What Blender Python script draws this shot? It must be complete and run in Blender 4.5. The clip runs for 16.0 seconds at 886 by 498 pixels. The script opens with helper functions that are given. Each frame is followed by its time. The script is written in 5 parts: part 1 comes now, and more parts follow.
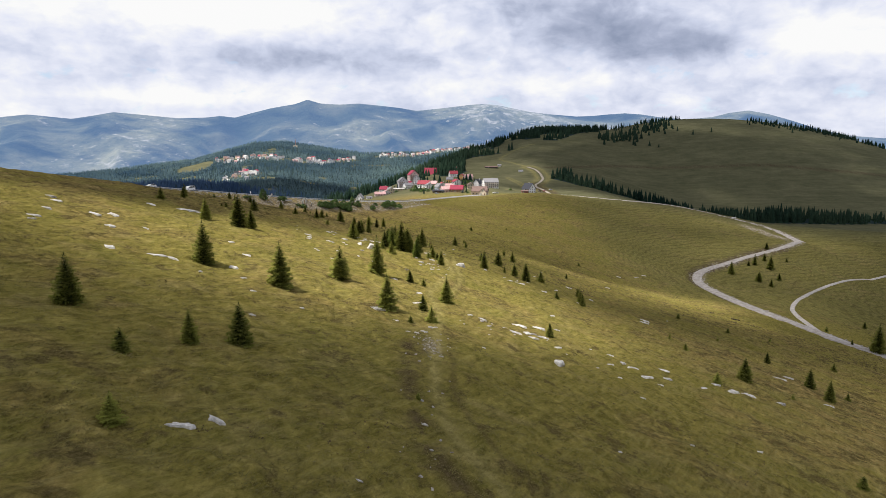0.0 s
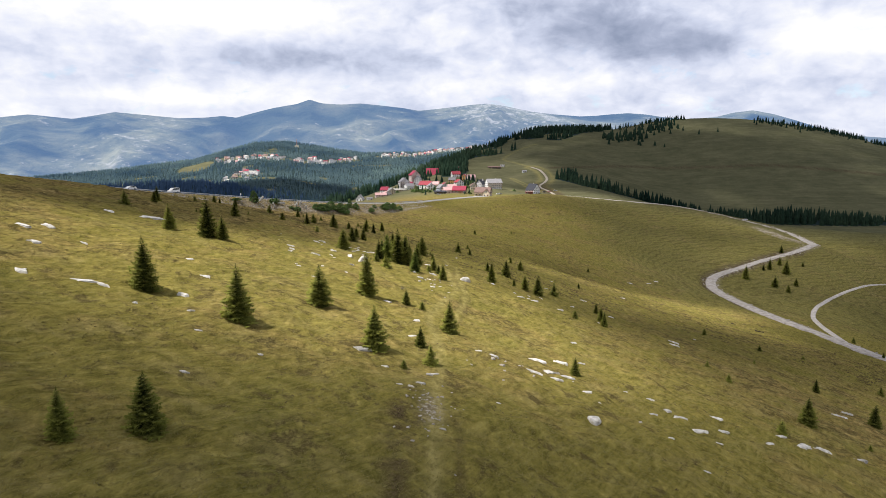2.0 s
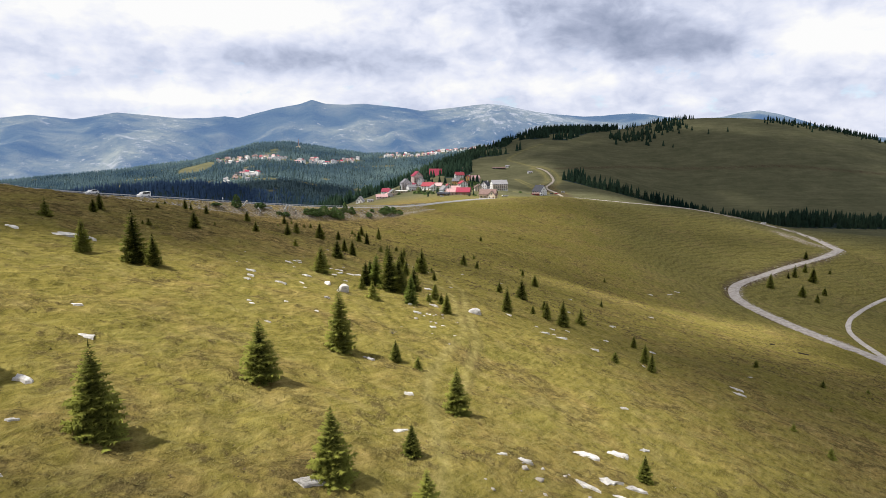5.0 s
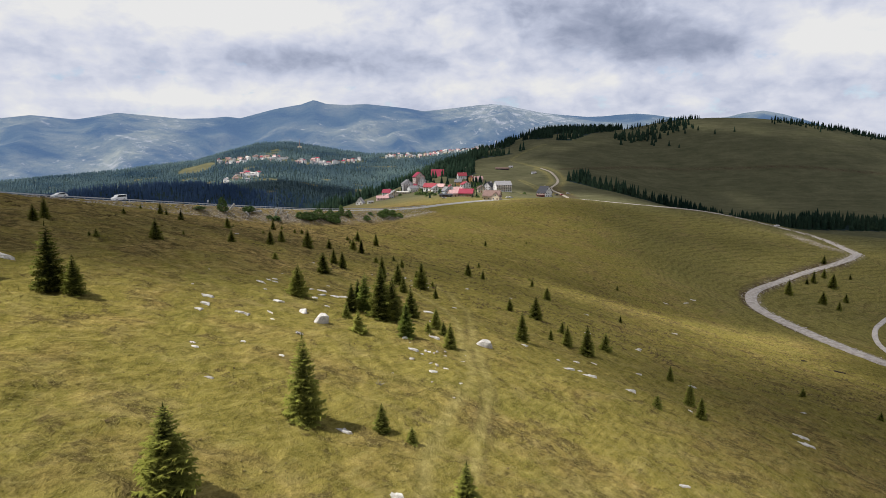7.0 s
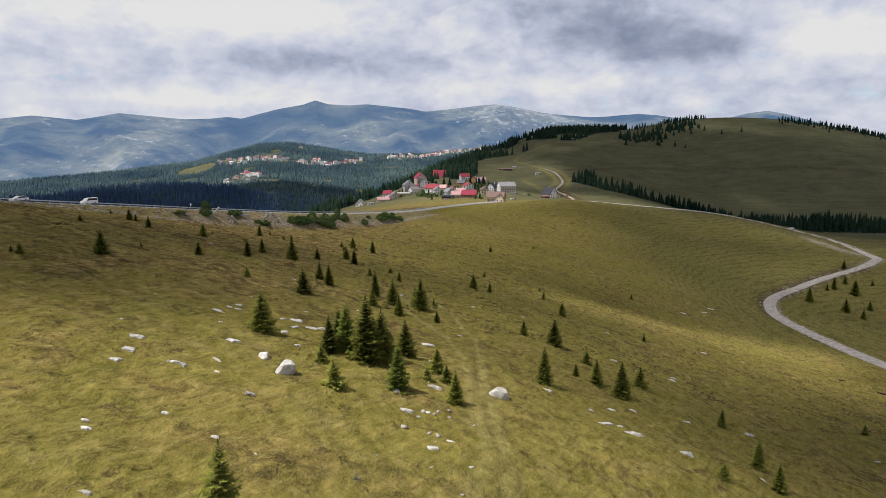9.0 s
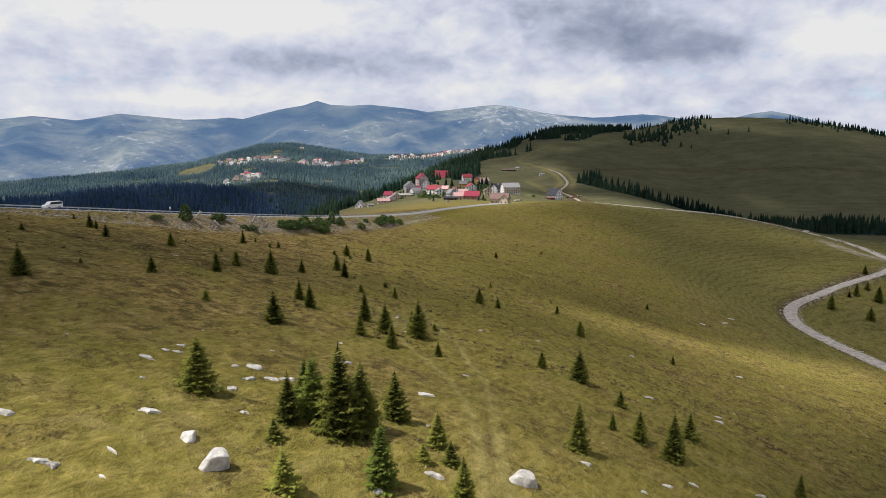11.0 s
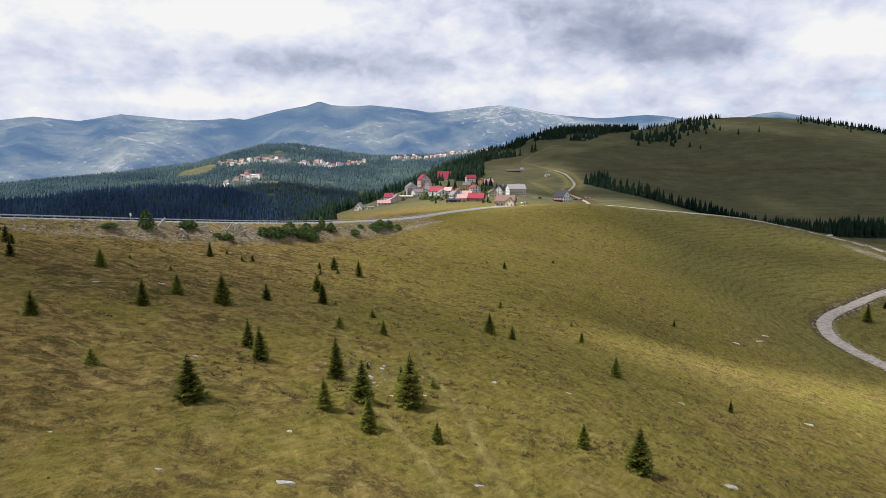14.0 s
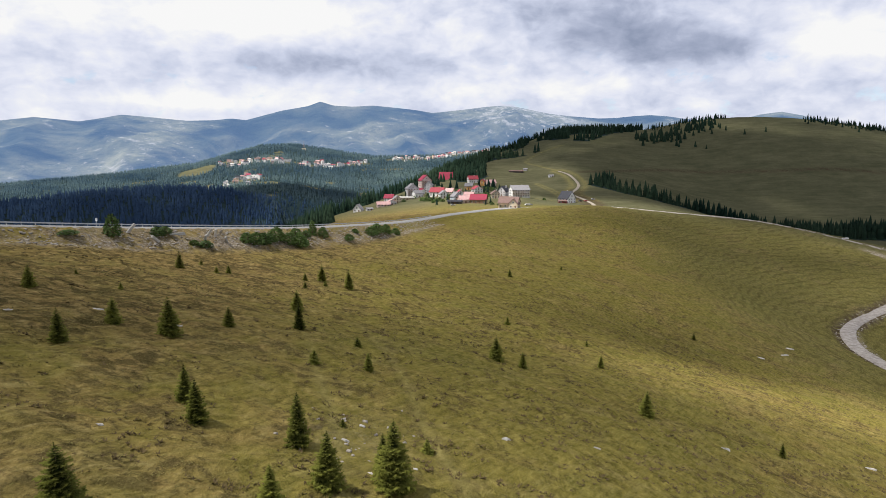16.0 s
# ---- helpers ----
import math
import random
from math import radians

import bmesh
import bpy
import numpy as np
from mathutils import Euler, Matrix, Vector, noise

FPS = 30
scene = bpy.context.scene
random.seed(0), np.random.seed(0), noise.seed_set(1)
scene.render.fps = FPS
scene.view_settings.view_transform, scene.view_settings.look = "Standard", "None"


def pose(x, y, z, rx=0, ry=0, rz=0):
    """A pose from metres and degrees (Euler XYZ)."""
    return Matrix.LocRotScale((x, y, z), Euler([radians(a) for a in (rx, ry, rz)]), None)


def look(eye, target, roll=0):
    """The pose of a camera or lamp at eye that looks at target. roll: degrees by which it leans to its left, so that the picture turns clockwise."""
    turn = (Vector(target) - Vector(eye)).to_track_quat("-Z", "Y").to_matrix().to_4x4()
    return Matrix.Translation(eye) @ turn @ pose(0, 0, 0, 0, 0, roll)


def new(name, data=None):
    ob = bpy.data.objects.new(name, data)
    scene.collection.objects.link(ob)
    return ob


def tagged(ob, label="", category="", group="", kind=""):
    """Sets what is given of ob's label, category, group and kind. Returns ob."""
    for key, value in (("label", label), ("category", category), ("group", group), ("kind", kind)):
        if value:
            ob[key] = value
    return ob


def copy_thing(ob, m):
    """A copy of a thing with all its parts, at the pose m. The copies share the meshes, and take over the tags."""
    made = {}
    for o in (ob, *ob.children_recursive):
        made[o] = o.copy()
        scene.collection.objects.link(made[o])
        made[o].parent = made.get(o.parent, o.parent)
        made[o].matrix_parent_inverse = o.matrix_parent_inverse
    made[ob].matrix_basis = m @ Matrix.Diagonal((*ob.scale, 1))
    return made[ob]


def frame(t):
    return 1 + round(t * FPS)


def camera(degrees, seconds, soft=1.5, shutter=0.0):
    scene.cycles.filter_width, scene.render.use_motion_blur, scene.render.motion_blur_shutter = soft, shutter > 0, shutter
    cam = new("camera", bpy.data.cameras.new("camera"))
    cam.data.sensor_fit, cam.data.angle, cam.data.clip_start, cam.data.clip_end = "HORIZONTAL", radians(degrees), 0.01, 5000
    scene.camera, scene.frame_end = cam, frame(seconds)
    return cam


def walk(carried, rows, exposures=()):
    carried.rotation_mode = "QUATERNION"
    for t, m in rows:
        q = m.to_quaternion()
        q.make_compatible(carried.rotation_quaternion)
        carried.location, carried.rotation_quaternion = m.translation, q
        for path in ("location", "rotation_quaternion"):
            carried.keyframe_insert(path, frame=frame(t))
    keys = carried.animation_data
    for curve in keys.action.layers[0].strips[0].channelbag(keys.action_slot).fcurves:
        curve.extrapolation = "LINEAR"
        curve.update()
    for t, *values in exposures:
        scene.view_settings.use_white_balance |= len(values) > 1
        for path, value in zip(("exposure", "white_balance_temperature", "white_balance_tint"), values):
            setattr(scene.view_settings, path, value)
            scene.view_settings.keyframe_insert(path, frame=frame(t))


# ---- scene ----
EXPOSURES = ((0, 0.30), (3.5, 0.42), (4.7, 0.36), (7, 0.05), (9, -0.03), (11.5, 0.08), (12.5, 0.15), (16, 0.26))
cam = camera(70, 16.0, 0.75)
walk(cam, [
    (0, pose(0.00, 0.00, 0.00, 81.317, 0, -0.000)),
    (1, pose(-0.01, 9.27, -0.12, 81.320, 0, 0.096)),
    (2, pose(-0.03, 18.63, -0.23, 81.327, 0, 0.193)),
    (3, pose(-0.07, 28.06, -0.35, 81.339, 0, 0.290)),
    (4, pose(-0.13, 37.55, -0.48, 81.355, 0, 0.387)),
    (5, pose(-0.22, 47.09, -0.63, 81.374, 0, 0.485)),
    (6, pose(-0.33, 56.65, -0.80, 81.396, 0, 0.582)),
    (7, pose(-0.47, 66.22, -0.99, 81.420, 0, 0.679)),
    (8, pose(-0.63, 75.80, -1.20, 81.446, 0, 0.774)),
    (9, pose(-0.81, 85.35, -1.43, 81.473, 0, 0.869)),
    (10, pose(-0.99, 94.86, -1.68, 81.502, 0, 0.962)),
    (11, pose(-1.17, 104.31, -1.94, 81.531, 0, 1.053)),
    (12, pose(-1.33, 113.68, -2.20, 81.560, 0, 1.142)),
    (13, pose(-1.47, 122.96, -2.46, 81.589, 0, 1.229)),
    (14, pose(-1.56, 132.11, -2.72, 81.617, 0, 1.313)),
    (15, pose(-1.58, 141.12, -2.94, 81.644, 0, 1.394)),
    (16, pose(-1.53, 149.96, -3.14, 81.669, 0, 1.473)),
], EXPOSURES)


# ---- sky and sun: broken cloud, sun high on the left behind the camera's shoulder ----
SUN_AZ, SUN_EL = radians(-112), radians(60)


class Nodes:
    """A short way to write node trees."""
    def __init__(self, tree):
        self.tree = tree
        tree.nodes.clear()

    def add(self, kind, inputs=(), operation="", use_clamp=False, data_type="", attribute_name=""):
        n = self.tree.nodes.new(kind)
        if operation:
            n.operation = operation
        if use_clamp:
            n.use_clamp = True
        if data_type:
            n.data_type = data_type
        if attribute_name:
            n.attribute_name = attribute_name
        for key, value in dict(inputs).items():
            if isinstance(value, bpy.types.NodeSocket):
                self.tree.links.new(value, n.inputs[key])
            else:
                n.inputs[key].default_value = value
        return n

    def math(self, op, a, b=0.0, c=0.0, clamp=False):
        return self.add("ShaderNodeMath", {0: a, 1: b, 2: c}, operation=op, use_clamp=clamp).outputs[0]

    def mix(self, fac, a, b):
        n = self.add("ShaderNodeMix", data_type="RGBA")
        for key, value in ((0, fac), (6, a), (7, b)):
            if isinstance(value, bpy.types.NodeSocket):
                self.tree.links.new(value, n.inputs[key])
            else:
                n.inputs[key].default_value = (*value, 1) if key and len(value) == 3 else value
        return n.outputs[2]

    def ramp(self, fac, stops):
        n = self.add("ShaderNodeValToRGB", {0: fac})
        e = n.color_ramp.elements
        while len(e) < len(stops):
            e.new(0.5)
        for k, (at, colour) in enumerate(stops):
            e[k].position = at
            e[k].color = (*colour, 1) if not isinstance(colour, (int, float)) else (colour, colour, colour, 1)
        return n.outputs[0]

    def noise(self, vector, scale, detail=3.0, rough=0.55, distort=0.0):
        return self.add("ShaderNodeTexNoise", {"Vector": vector, "Scale": scale, "Detail": detail, "Roughness": rough, "Distortion": distort}).outputs[0]


def make_sky():
    world = bpy.data.worlds.new("sky")
    scene.world = world
    world.use_nodes = True
    g = Nodes(world.node_tree)
    way = g.add("ShaderNodeTexCoord").outputs["Generated"]
    xyz = g.add("ShaderNodeSeparateXYZ", {0: way})
    x, y, z = xyz.outputs
    clear = g.add("ShaderNodeTexSky")
    clear.sky_type, clear.sun_disc, clear.altitude = "NISHITA", False, 1600
    clear.sun_elevation, clear.sun_rotation = SUN_EL, SUN_AZ
    blue = clear.outputs[0]
    blue = g.add("ShaderNodeVectorMath", {0: blue, "Scale": 0.15}, operation="SCALE").outputs[0]
    az = g.math("ARCTAN2", x, y)
    up = g.math("MAXIMUM", z, 0.0)
    lift = g.math("ADD", up, 0.09)
    flat = g.add("ShaderNodeCombineXYZ", {0: g.math("DIVIDE", x, lift), 1: g.math("DIVIDE", y, lift), 2: 0.37}).outputs[0]
    seen = g.add("ShaderNodeCombineXYZ", {0: g.math("MULTIPLY", az, 5.6), 1: g.math("MULTIPLY", z, 9.5), 2: 0.0}).outputs[0]
    drift = g.add("ShaderNodeTexNoise", {"Vector": seen, "Scale": 2.0, "Detail": 3.0}).outputs["Color"]
    drift = g.add("ShaderNodeVectorMath", {0: drift, 1: (0.28, 0.22, 0.0), 2: seen}, operation="MULTIPLY_ADD").outputs[0]
    big = g.noise(flat, 0.34, 6, 0.55, 0.4)
    soft = g.noise(drift, 0.80, 5, 0.50)
    fine = g.noise(drift, 4.0, 6, 0.58)
    lump = g.add("ShaderNodeTexVoronoi", {"Vector": drift, "Scale": 2.3, "Detail": 3.0, "Roughness": 0.55})
    lump.feature, lump.normalize = "SMOOTH_F1", True
    puff = lump.outputs["Distance"]

    def heap(a, e, wa, we, amount):
        """A large cloud mass at an azimuth and height."""
        da = g.math("DIVIDE", g.math("SUBTRACT", az, a), wa)
        de = g.math("DIVIDE", g.math("SUBTRACT", z, e), we)
        q = g.math("ADD", g.math("MULTIPLY", da, da), g.math("MULTIPLY", de, de))
        return g.math("MULTIPLY", g.math("EXPONENT", g.math("MULTIPLY", q, -1.0)), amount)

    v = g.math("MULTIPLY_ADD", big, 0.14, 0.53)
    v = g.math("ADD", v, g.math("MULTIPLY_ADD", soft, 0.62, -0.31))
    v = g.math("ADD", v, g.math("MULTIPLY_ADD", fine, 0.56, -0.28))
    v = g.math("ADD", v, g.math("MULTIPLY_ADD", puff, -0.90, 0.28))
    for one in ((-0.20, 0.136, 0.20, 0.028, -0.20), (0.36, 0.150, 0.13, 0.026, -0.40), (0.24, 0.185, 0.13, 0.030, -0.22), (0.50, 0.225, 0.22, 0.022, -0.34), (0.05, 0.21, 0.14, 0.03, -0.08),
                (-0.29, 0.195, 0.16, 0.030, 0.50), (0.55, 0.148, 0.11, 0.022, 0.62), (-0.58, 0.16, 0.16, 0.06, 0.08), (0.13, 0.150, 0.030, 0.018, 0.14),
                (-0.40, 0.078, 0.14, 0.010, 0.22), (0.20, 0.105, 0.3, 0.016, 0.08), (-0.10, 0.100, 0.25, 0.014, 0.10), (0.45, 0.095, 0.3, 0.012, -0.06)):
        v = g.math("ADD", v, heap(*one))
    cloud = g.ramp(v, [(0.10, (0.26, 0.31, 0.44)), (0.33, (0.42, 0.47, 0.62)), (0.52, (0.64, 0.69, 0.85)), (0.68, (0.82, 0.85, 0.97)), (0.86, (1.0, 1.0, 1.0))])
    gap = g.ramp(g.noise(seen, 2.2, 5, 0.6, 0.2), [(0.30, 0.7), (0.40, 0.0)])
    gap = g.math("MULTIPLY", gap, g.ramp(z, [(0.13, 1.0), (0.16, 0.0)]))
    sky = g.mix(gap, cloud, blue)
    g.add("ShaderNodeOutputWorld", {0: g.add("ShaderNodeBackground", {0: sky, 1: 0.78}).outputs[0]})


make_sky()
sun = new("sun", bpy.data.lights.new("sun", "SUN"))
sun.data.energy, sun.data.angle, sun.data.color = 5.0, radians(2.0), (1.0, 0.95, 0.86)
sun.matrix_basis = look((0, 0, 0), (-math.sin(SUN_AZ) * math.cos(SUN_EL), -math.cos(SUN_AZ) * math.cos(SUN_EL), -math.sin(SUN_EL)))


# ---- materials ----
def material(name, build, rough=0.9, **principled):
    m = bpy.data.materials.new(name)
    m.use_nodes = True
    g = Nodes(m.node_tree)
    place = g.add("ShaderNodeNewGeometry").outputs["Position"]
    own = g.add("ShaderNodeTexCoord").outputs["Object"]
    dice = g.add("ShaderNodeObjectInfo").outputs["Random"]
    made = build(g, place, own, dice)
    colour, height, amount = made if isinstance(made, tuple) and not isinstance(made[0], float) else (made, None, 0)
    values = {"Base Color": colour, "Roughness": rough, "Specular IOR Level": 0.25, **principled}
    if height is not None:
        values["Normal"] = g.add("ShaderNodeBump", {"Height": height, "Strength": 1.0, "Distance": amount}).outputs[0]
    if not isinstance(values["Base Color"], bpy.types.NodeSocket) and len(tuple(values["Base Color"])) == 3:
        values["Base Color"] = (*values["Base Color"], 1)
    g.add("ShaderNodeOutputMaterial", {0: g.add("ShaderNodeBsdfPrincipled", values).outputs[0]})
    return m


def scaled(g, vector, x, y, z):
    return g.add("ShaderNodeVectorMath", {0: vector, 1: (x, y, z)}, operation="MULTIPLY").outputs[0]


def attribute(g, name):
    return g.add("ShaderNodeAttribute", attribute_name=name).outputs["Fac"]


def clump_at(g, height, dry):
    return g.math("MULTIPLY", g.ramp(height, [(0.53, 0.0), (0.61, 0.80)]), g.math("MULTIPLY_ADD", dry, 0.6, 0.4))


def grassland(g, place, own, dice):
    wide, mid, fine = g.noise(place, 0.022, 4, 0.6, 0.5), g.noise(place, 0.13, 4, 0.6, 0.6), g.noise(scaled(g, place, 1.0, 0.62, 1.0), 0.80, 6, 0.70, 0.15)
    blades = g.noise(scaled(g, place, 1.2, 0.8, 1.2), 4.2, 4, 0.75, 0.5)
    green = g.ramp(fine, [(0.30, (0.098, 0.087, 0.022)), (0.48, (0.180, 0.153, 0.039)), (0.58, (0.233, 0.194, 0.053)), (0.72, (0.351, 0.289, 0.086))])
    straw = g.ramp(fine, [(0.30, (0.111, 0.076, 0.029)), (0.48, (0.232, 0.161, 0.063)), (0.58, (0.300, 0.211, 0.083)), (0.72, (0.459, 0.335, 0.141))])
    dry = g.math("ADD", g.math("MULTIPLY_ADD", wide, 2.4, -1.15), attribute(g, "dry"))
    dry = g.math("ADD", dry, g.math("MULTIPLY_ADD", mid, 2.4, -1.10), clamp=True)
    colour = g.mix(dry, green, straw)
    # lusher stretches in the hollows and bleached ones on the humps
    lush = g.noise(place, 0.055, 5, 0.62, 0.8)
    colour = g.mix(g.ramp(lush, [(0.52, 0.0), (0.66, 0.38)]), colour, g.ramp(fine, [(0.30, (0.070, 0.075, 0.016)), (0.70, (0.215, 0.205, 0.056))]))
    colour = g.mix(g.ramp(g.noise(scaled(g, place, 0.7, 1.0, 1.0), 0.22, 5, 0.66, 0.5), [(0.52, 0.0), (0.66, 0.45)]), colour, g.ramp(fine, [(0.30, (0.140, 0.108, 0.046)), (0.70, (0.360, 0.290, 0.128))]))
    # distant pasture colour, greyed and darkened to imitate haze and cloud shade
    haze_shade = attribute(g, "haze_shade")
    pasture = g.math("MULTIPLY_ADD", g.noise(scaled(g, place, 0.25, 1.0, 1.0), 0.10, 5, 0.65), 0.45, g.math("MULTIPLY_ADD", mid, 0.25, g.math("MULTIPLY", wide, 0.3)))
    colour = g.mix(haze_shade, colour, g.ramp(pasture, [(0.36, (0.066, 0.069, 0.041)), (0.50, (0.096, 0.097, 0.058)), (0.64, (0.134, 0.130, 0.078))]))
    # blades combed down the slope in long pale and dark strands
    combed = g.add("ShaderNodeVectorRotate", {"Vector": place, "Angle": radians(-58)}).outputs[0]
    strand = g.noise(scaled(g, combed, 0.32, 2.1, 1.0), 1.0, 5, 0.66, 0.35)
    close = g.math("SUBTRACT", 1.0, haze_shade)
    colour = g.mix(g.math("MULTIPLY", g.ramp(strand, [(0.52, 0.0), (0.66, 0.50)]), close), colour, g.mix(dry, (0.300, 0.262, 0.090), (0.385, 0.315, 0.140)))
    colour = g.mix(g.math("MULTIPLY", g.ramp(strand, [(0.34, 0.45), (0.46, 0.0)]), close), colour, (0.070, 0.061, 0.018))
    # brown heath in soft-edged cushions and larger patches
    pads = g.math("MULTIPLY_ADD", g.noise(scaled(g, place, 0.9, 0.8, 1.0), 0.26, 5, 0.66, 0.4), 0.62, g.math("MULTIPLY", g.noise(scaled(g, place, 1.0, 0.8, 1.0), 1.1, 3, 0.6, 0.3), 0.38))
    pads = g.math("MULTIPLY_ADD", g.math("SUBTRACT", dry, 0.45), 0.055, pads)
    heath = g.math("MULTIPLY", g.ramp(pads, [(0.52, 0.0), (0.60, 0.80)]), close)
    twigs = g.ramp(blades, [(0.35, (0.050, 0.039, 0.016)), (0.65, (0.140, 0.108, 0.048))])
    colour = g.mix(heath, colour, twigs)
    tip = g.math("MULTIPLY", g.ramp(blades, [(0.47, 0.0), (0.72, 0.30)]), g.math("MULTIPLY", close, g.math("MULTIPLY_ADD", heath, -0.8, 1.0)))
    colour = g.mix(tip, colour, g.mix(dry, (0.332, 0.281, 0.068), (0.513, 0.389, 0.148)))
    root = g.math("MULTIPLY", g.ramp(blades, [(0.30, 0.18), (0.45, 0.0)]), close)
    colour = g.mix(root, colour, (0.057, 0.048, 0.013))
    # dark tussocks, longer across the slope than along it, thick in some stretches and missing in others
    clump = g.math("MULTIPLY_ADD", g.noise(scaled(g, place, 0.50, 1.0, 0.8), 0.75, 4, 0.62, 0.3), 0.72, g.math("MULTIPLY", mid, 0.28))
    clump = g.math("MULTIPLY_ADD", g.math("SUBTRACT", dry, 0.45), 0.05, clump)
    clump = g.math("MULTIPLY", clump_at(g, clump, dry), g.math("MULTIPLY_ADD", attribute(g, "steps"), -0.6, close))
    colour = g.mix(g.math("MAXIMUM", clump, 0.0), colour, g.ramp(blades, [(0.35, (0.044, 0.037, 0.014)), (0.65, (0.110, 0.090, 0.037))]))
    # cattle steps along the contour on the steep bowl
    wob = g.noise(place, 0.09, 3, 0.6)
    zed = g.add("ShaderNodeSeparateXYZ", {0: place}).outputs[2]
    step = g.math("SINE", g.math("MULTIPLY_ADD", zed, 4.6, g.math("MULTIPLY", wob, 16.0)))
    step = g.math("MULTIPLY", g.math("MULTIPLY", step, attribute(g, "steps")), g.ramp(mid, [(0.38, 0.1), (0.6, 1.0)]))
    colour = g.mix(g.math("MAXIMUM", g.math("MULTIPLY", step, 0.55), 0.0, clamp=True), colour, (0.046, 0.044, 0.015))
    # trodden path and stony scree
    path = g.math("MULTIPLY", attribute(g, "path"), g.ramp(g.math("MULTIPLY_ADD", mid, 0.4, g.math("MULTIPLY", g.noise(place, 1.5, 4, 0.65), 0.6)), [(0.36, 0.15), (0.50, 1.0)]))
    colour = g.mix(path, colour, g.ramp(fine, [(0.35, (0.190, 0.162, 0.056)), (0.65, (0.370, 0.315, 0.120))]))
    stony = g.math("MULTIPLY", attribute(g, "scree"), g.ramp(g.math("MULTIPLY_ADD", mid, 0.5, g.math("MULTIPLY", g.noise(place, 0.7, 4, 0.65), 0.5)), [(0.42, 0.0), (0.54, 1.0)]), clamp=True)
    gravel = g.ramp(g.noise(place, 2.3, 4, 0.7), [(0.3, (0.112, 0.084, 0.057)), (0.5, (0.270, 0.225, 0.173)), (0.7, (0.660, 0.615, 0.555))])
    colour = g.mix(stony, colour, gravel)
    soil = g.math("MULTIPLY", attribute(g, "soil"), g.ramp(g.noise(place, 0.35, 4, 0.65), [(0.40, 0.0), (0.52, 1.0)]))
    colour = g.mix(soil, colour, g.ramp(blades, [(0.35, (0.034, 0.022, 0.013)), (0.65, (0.115, 0.083, 0.056))]))
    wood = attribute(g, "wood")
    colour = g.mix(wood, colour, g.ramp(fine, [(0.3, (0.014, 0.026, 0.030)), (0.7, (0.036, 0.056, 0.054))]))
    height = g.math("ADD", g.math("MULTIPLY", fine, 0.9), g.math("MULTIPLY_ADD", blades, 0.25, g.math("MULTIPLY", g.math("ADD", heath, clump), 0.25)))
    return colour, g.math("ADD", height, g.math("MULTIPLY", step, -0.25)), 0.4


def far_slopes(g, place, own, dice):
    broad, mid, fine = g.noise(place, 0.0011, 3, 0.5, 0.5), g.noise(place, 0.0034, 6, 0.58, 0.25), g.noise(place, 0.022, 5, 0.65, 0.3)
    # eastern mountain gets more pale pasture and scree, for a sunlit look
    sunlit_east = g.ramp(g.math("MULTIPLY_ADD", g.add("ShaderNodeSeparateXYZ", {0: place}).outputs[0], 0.0005, 0.5), [(0.48, 0.0), (0.62, 1.0), (0.85, 1.0), (0.95, 0.0)])
    # dark pine and pale pasture, also painted as cloud-shaded and sunlit patches
    dwarf_pine_shaded = g.ramp(mid, [(0.38, (0.012, 0.020, 0.017)), (0.50, (0.028, 0.038, 0.028)), (0.66, (0.056, 0.062, 0.043))])
    grazed_sunlit = g.ramp(fine, [(0.35, (0.095, 0.100, 0.058)), (0.65, (0.195, 0.188, 0.115))])
    bare = g.math("MULTIPLY_ADD", sunlit_east, 0.07, g.math("MULTIPLY_ADD", mid, 0.45, g.math("MULTIPLY", broad, 0.6)))
    colour = g.mix(g.ramp(bare, [(0.49, 0.0), (0.70, 0.85)]), dwarf_pine_shaded, grazed_sunlit)
    gully = g.math("MULTIPLY_ADD", sunlit_east, 0.035, g.math("MULTIPLY_ADD", bare, 0.35, g.math("MULTIPLY", g.noise(place, 0.016, 6, 0.75, 0.6), 0.65)))
    colour = g.mix(g.ramp(gully, [(0.575, 0.0), (0.64, 0.75)]), colour, (0.27, 0.26, 0.24))
    return colour, g.math("ADD", fine, g.math("MULTIPLY", mid, 3.0)), 12.0


def needles(dark, light):
    def build(g, place, own, dice):
        clump, fine = g.noise(place, 2.4, 3, 0.6), g.noise(place, 11.0, 2, 0.6)
        t = g.math("ADD", g.math("MULTIPLY", clump, 0.55), g.math("MULTIPLY", fine, 0.35))
        t = g.math("ADD", t, g.math("MULTIPLY_ADD", dice, 0.30, -0.15))
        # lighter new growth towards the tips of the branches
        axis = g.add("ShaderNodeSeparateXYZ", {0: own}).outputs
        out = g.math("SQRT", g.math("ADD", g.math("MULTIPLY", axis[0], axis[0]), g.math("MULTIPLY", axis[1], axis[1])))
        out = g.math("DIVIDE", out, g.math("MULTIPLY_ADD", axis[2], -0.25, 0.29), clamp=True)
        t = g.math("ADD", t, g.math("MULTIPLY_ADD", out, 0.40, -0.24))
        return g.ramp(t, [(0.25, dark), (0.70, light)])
    return build


def island_needles(dark, light):
    def build(g, place, own, dice):
        one = g.add("ShaderNodeNewGeometry").outputs["Random Per Island"]
        # broad tone patches, standing in for sunlit and shaded stretches of far forest
        patch = g.noise(place, 0.006, 4, 0.6)
        t = g.math("ADD", g.math("MULTIPLY", one, 0.34), g.math("MULTIPLY_ADD", patch, 2.6, -1.05), clamp=True)
        return g.ramp(t, [(0.0, dark), (0.7, tuple(0.55 * a + 0.45 * b for a, b in zip(light, dark))), (1.0, light)])
    return build


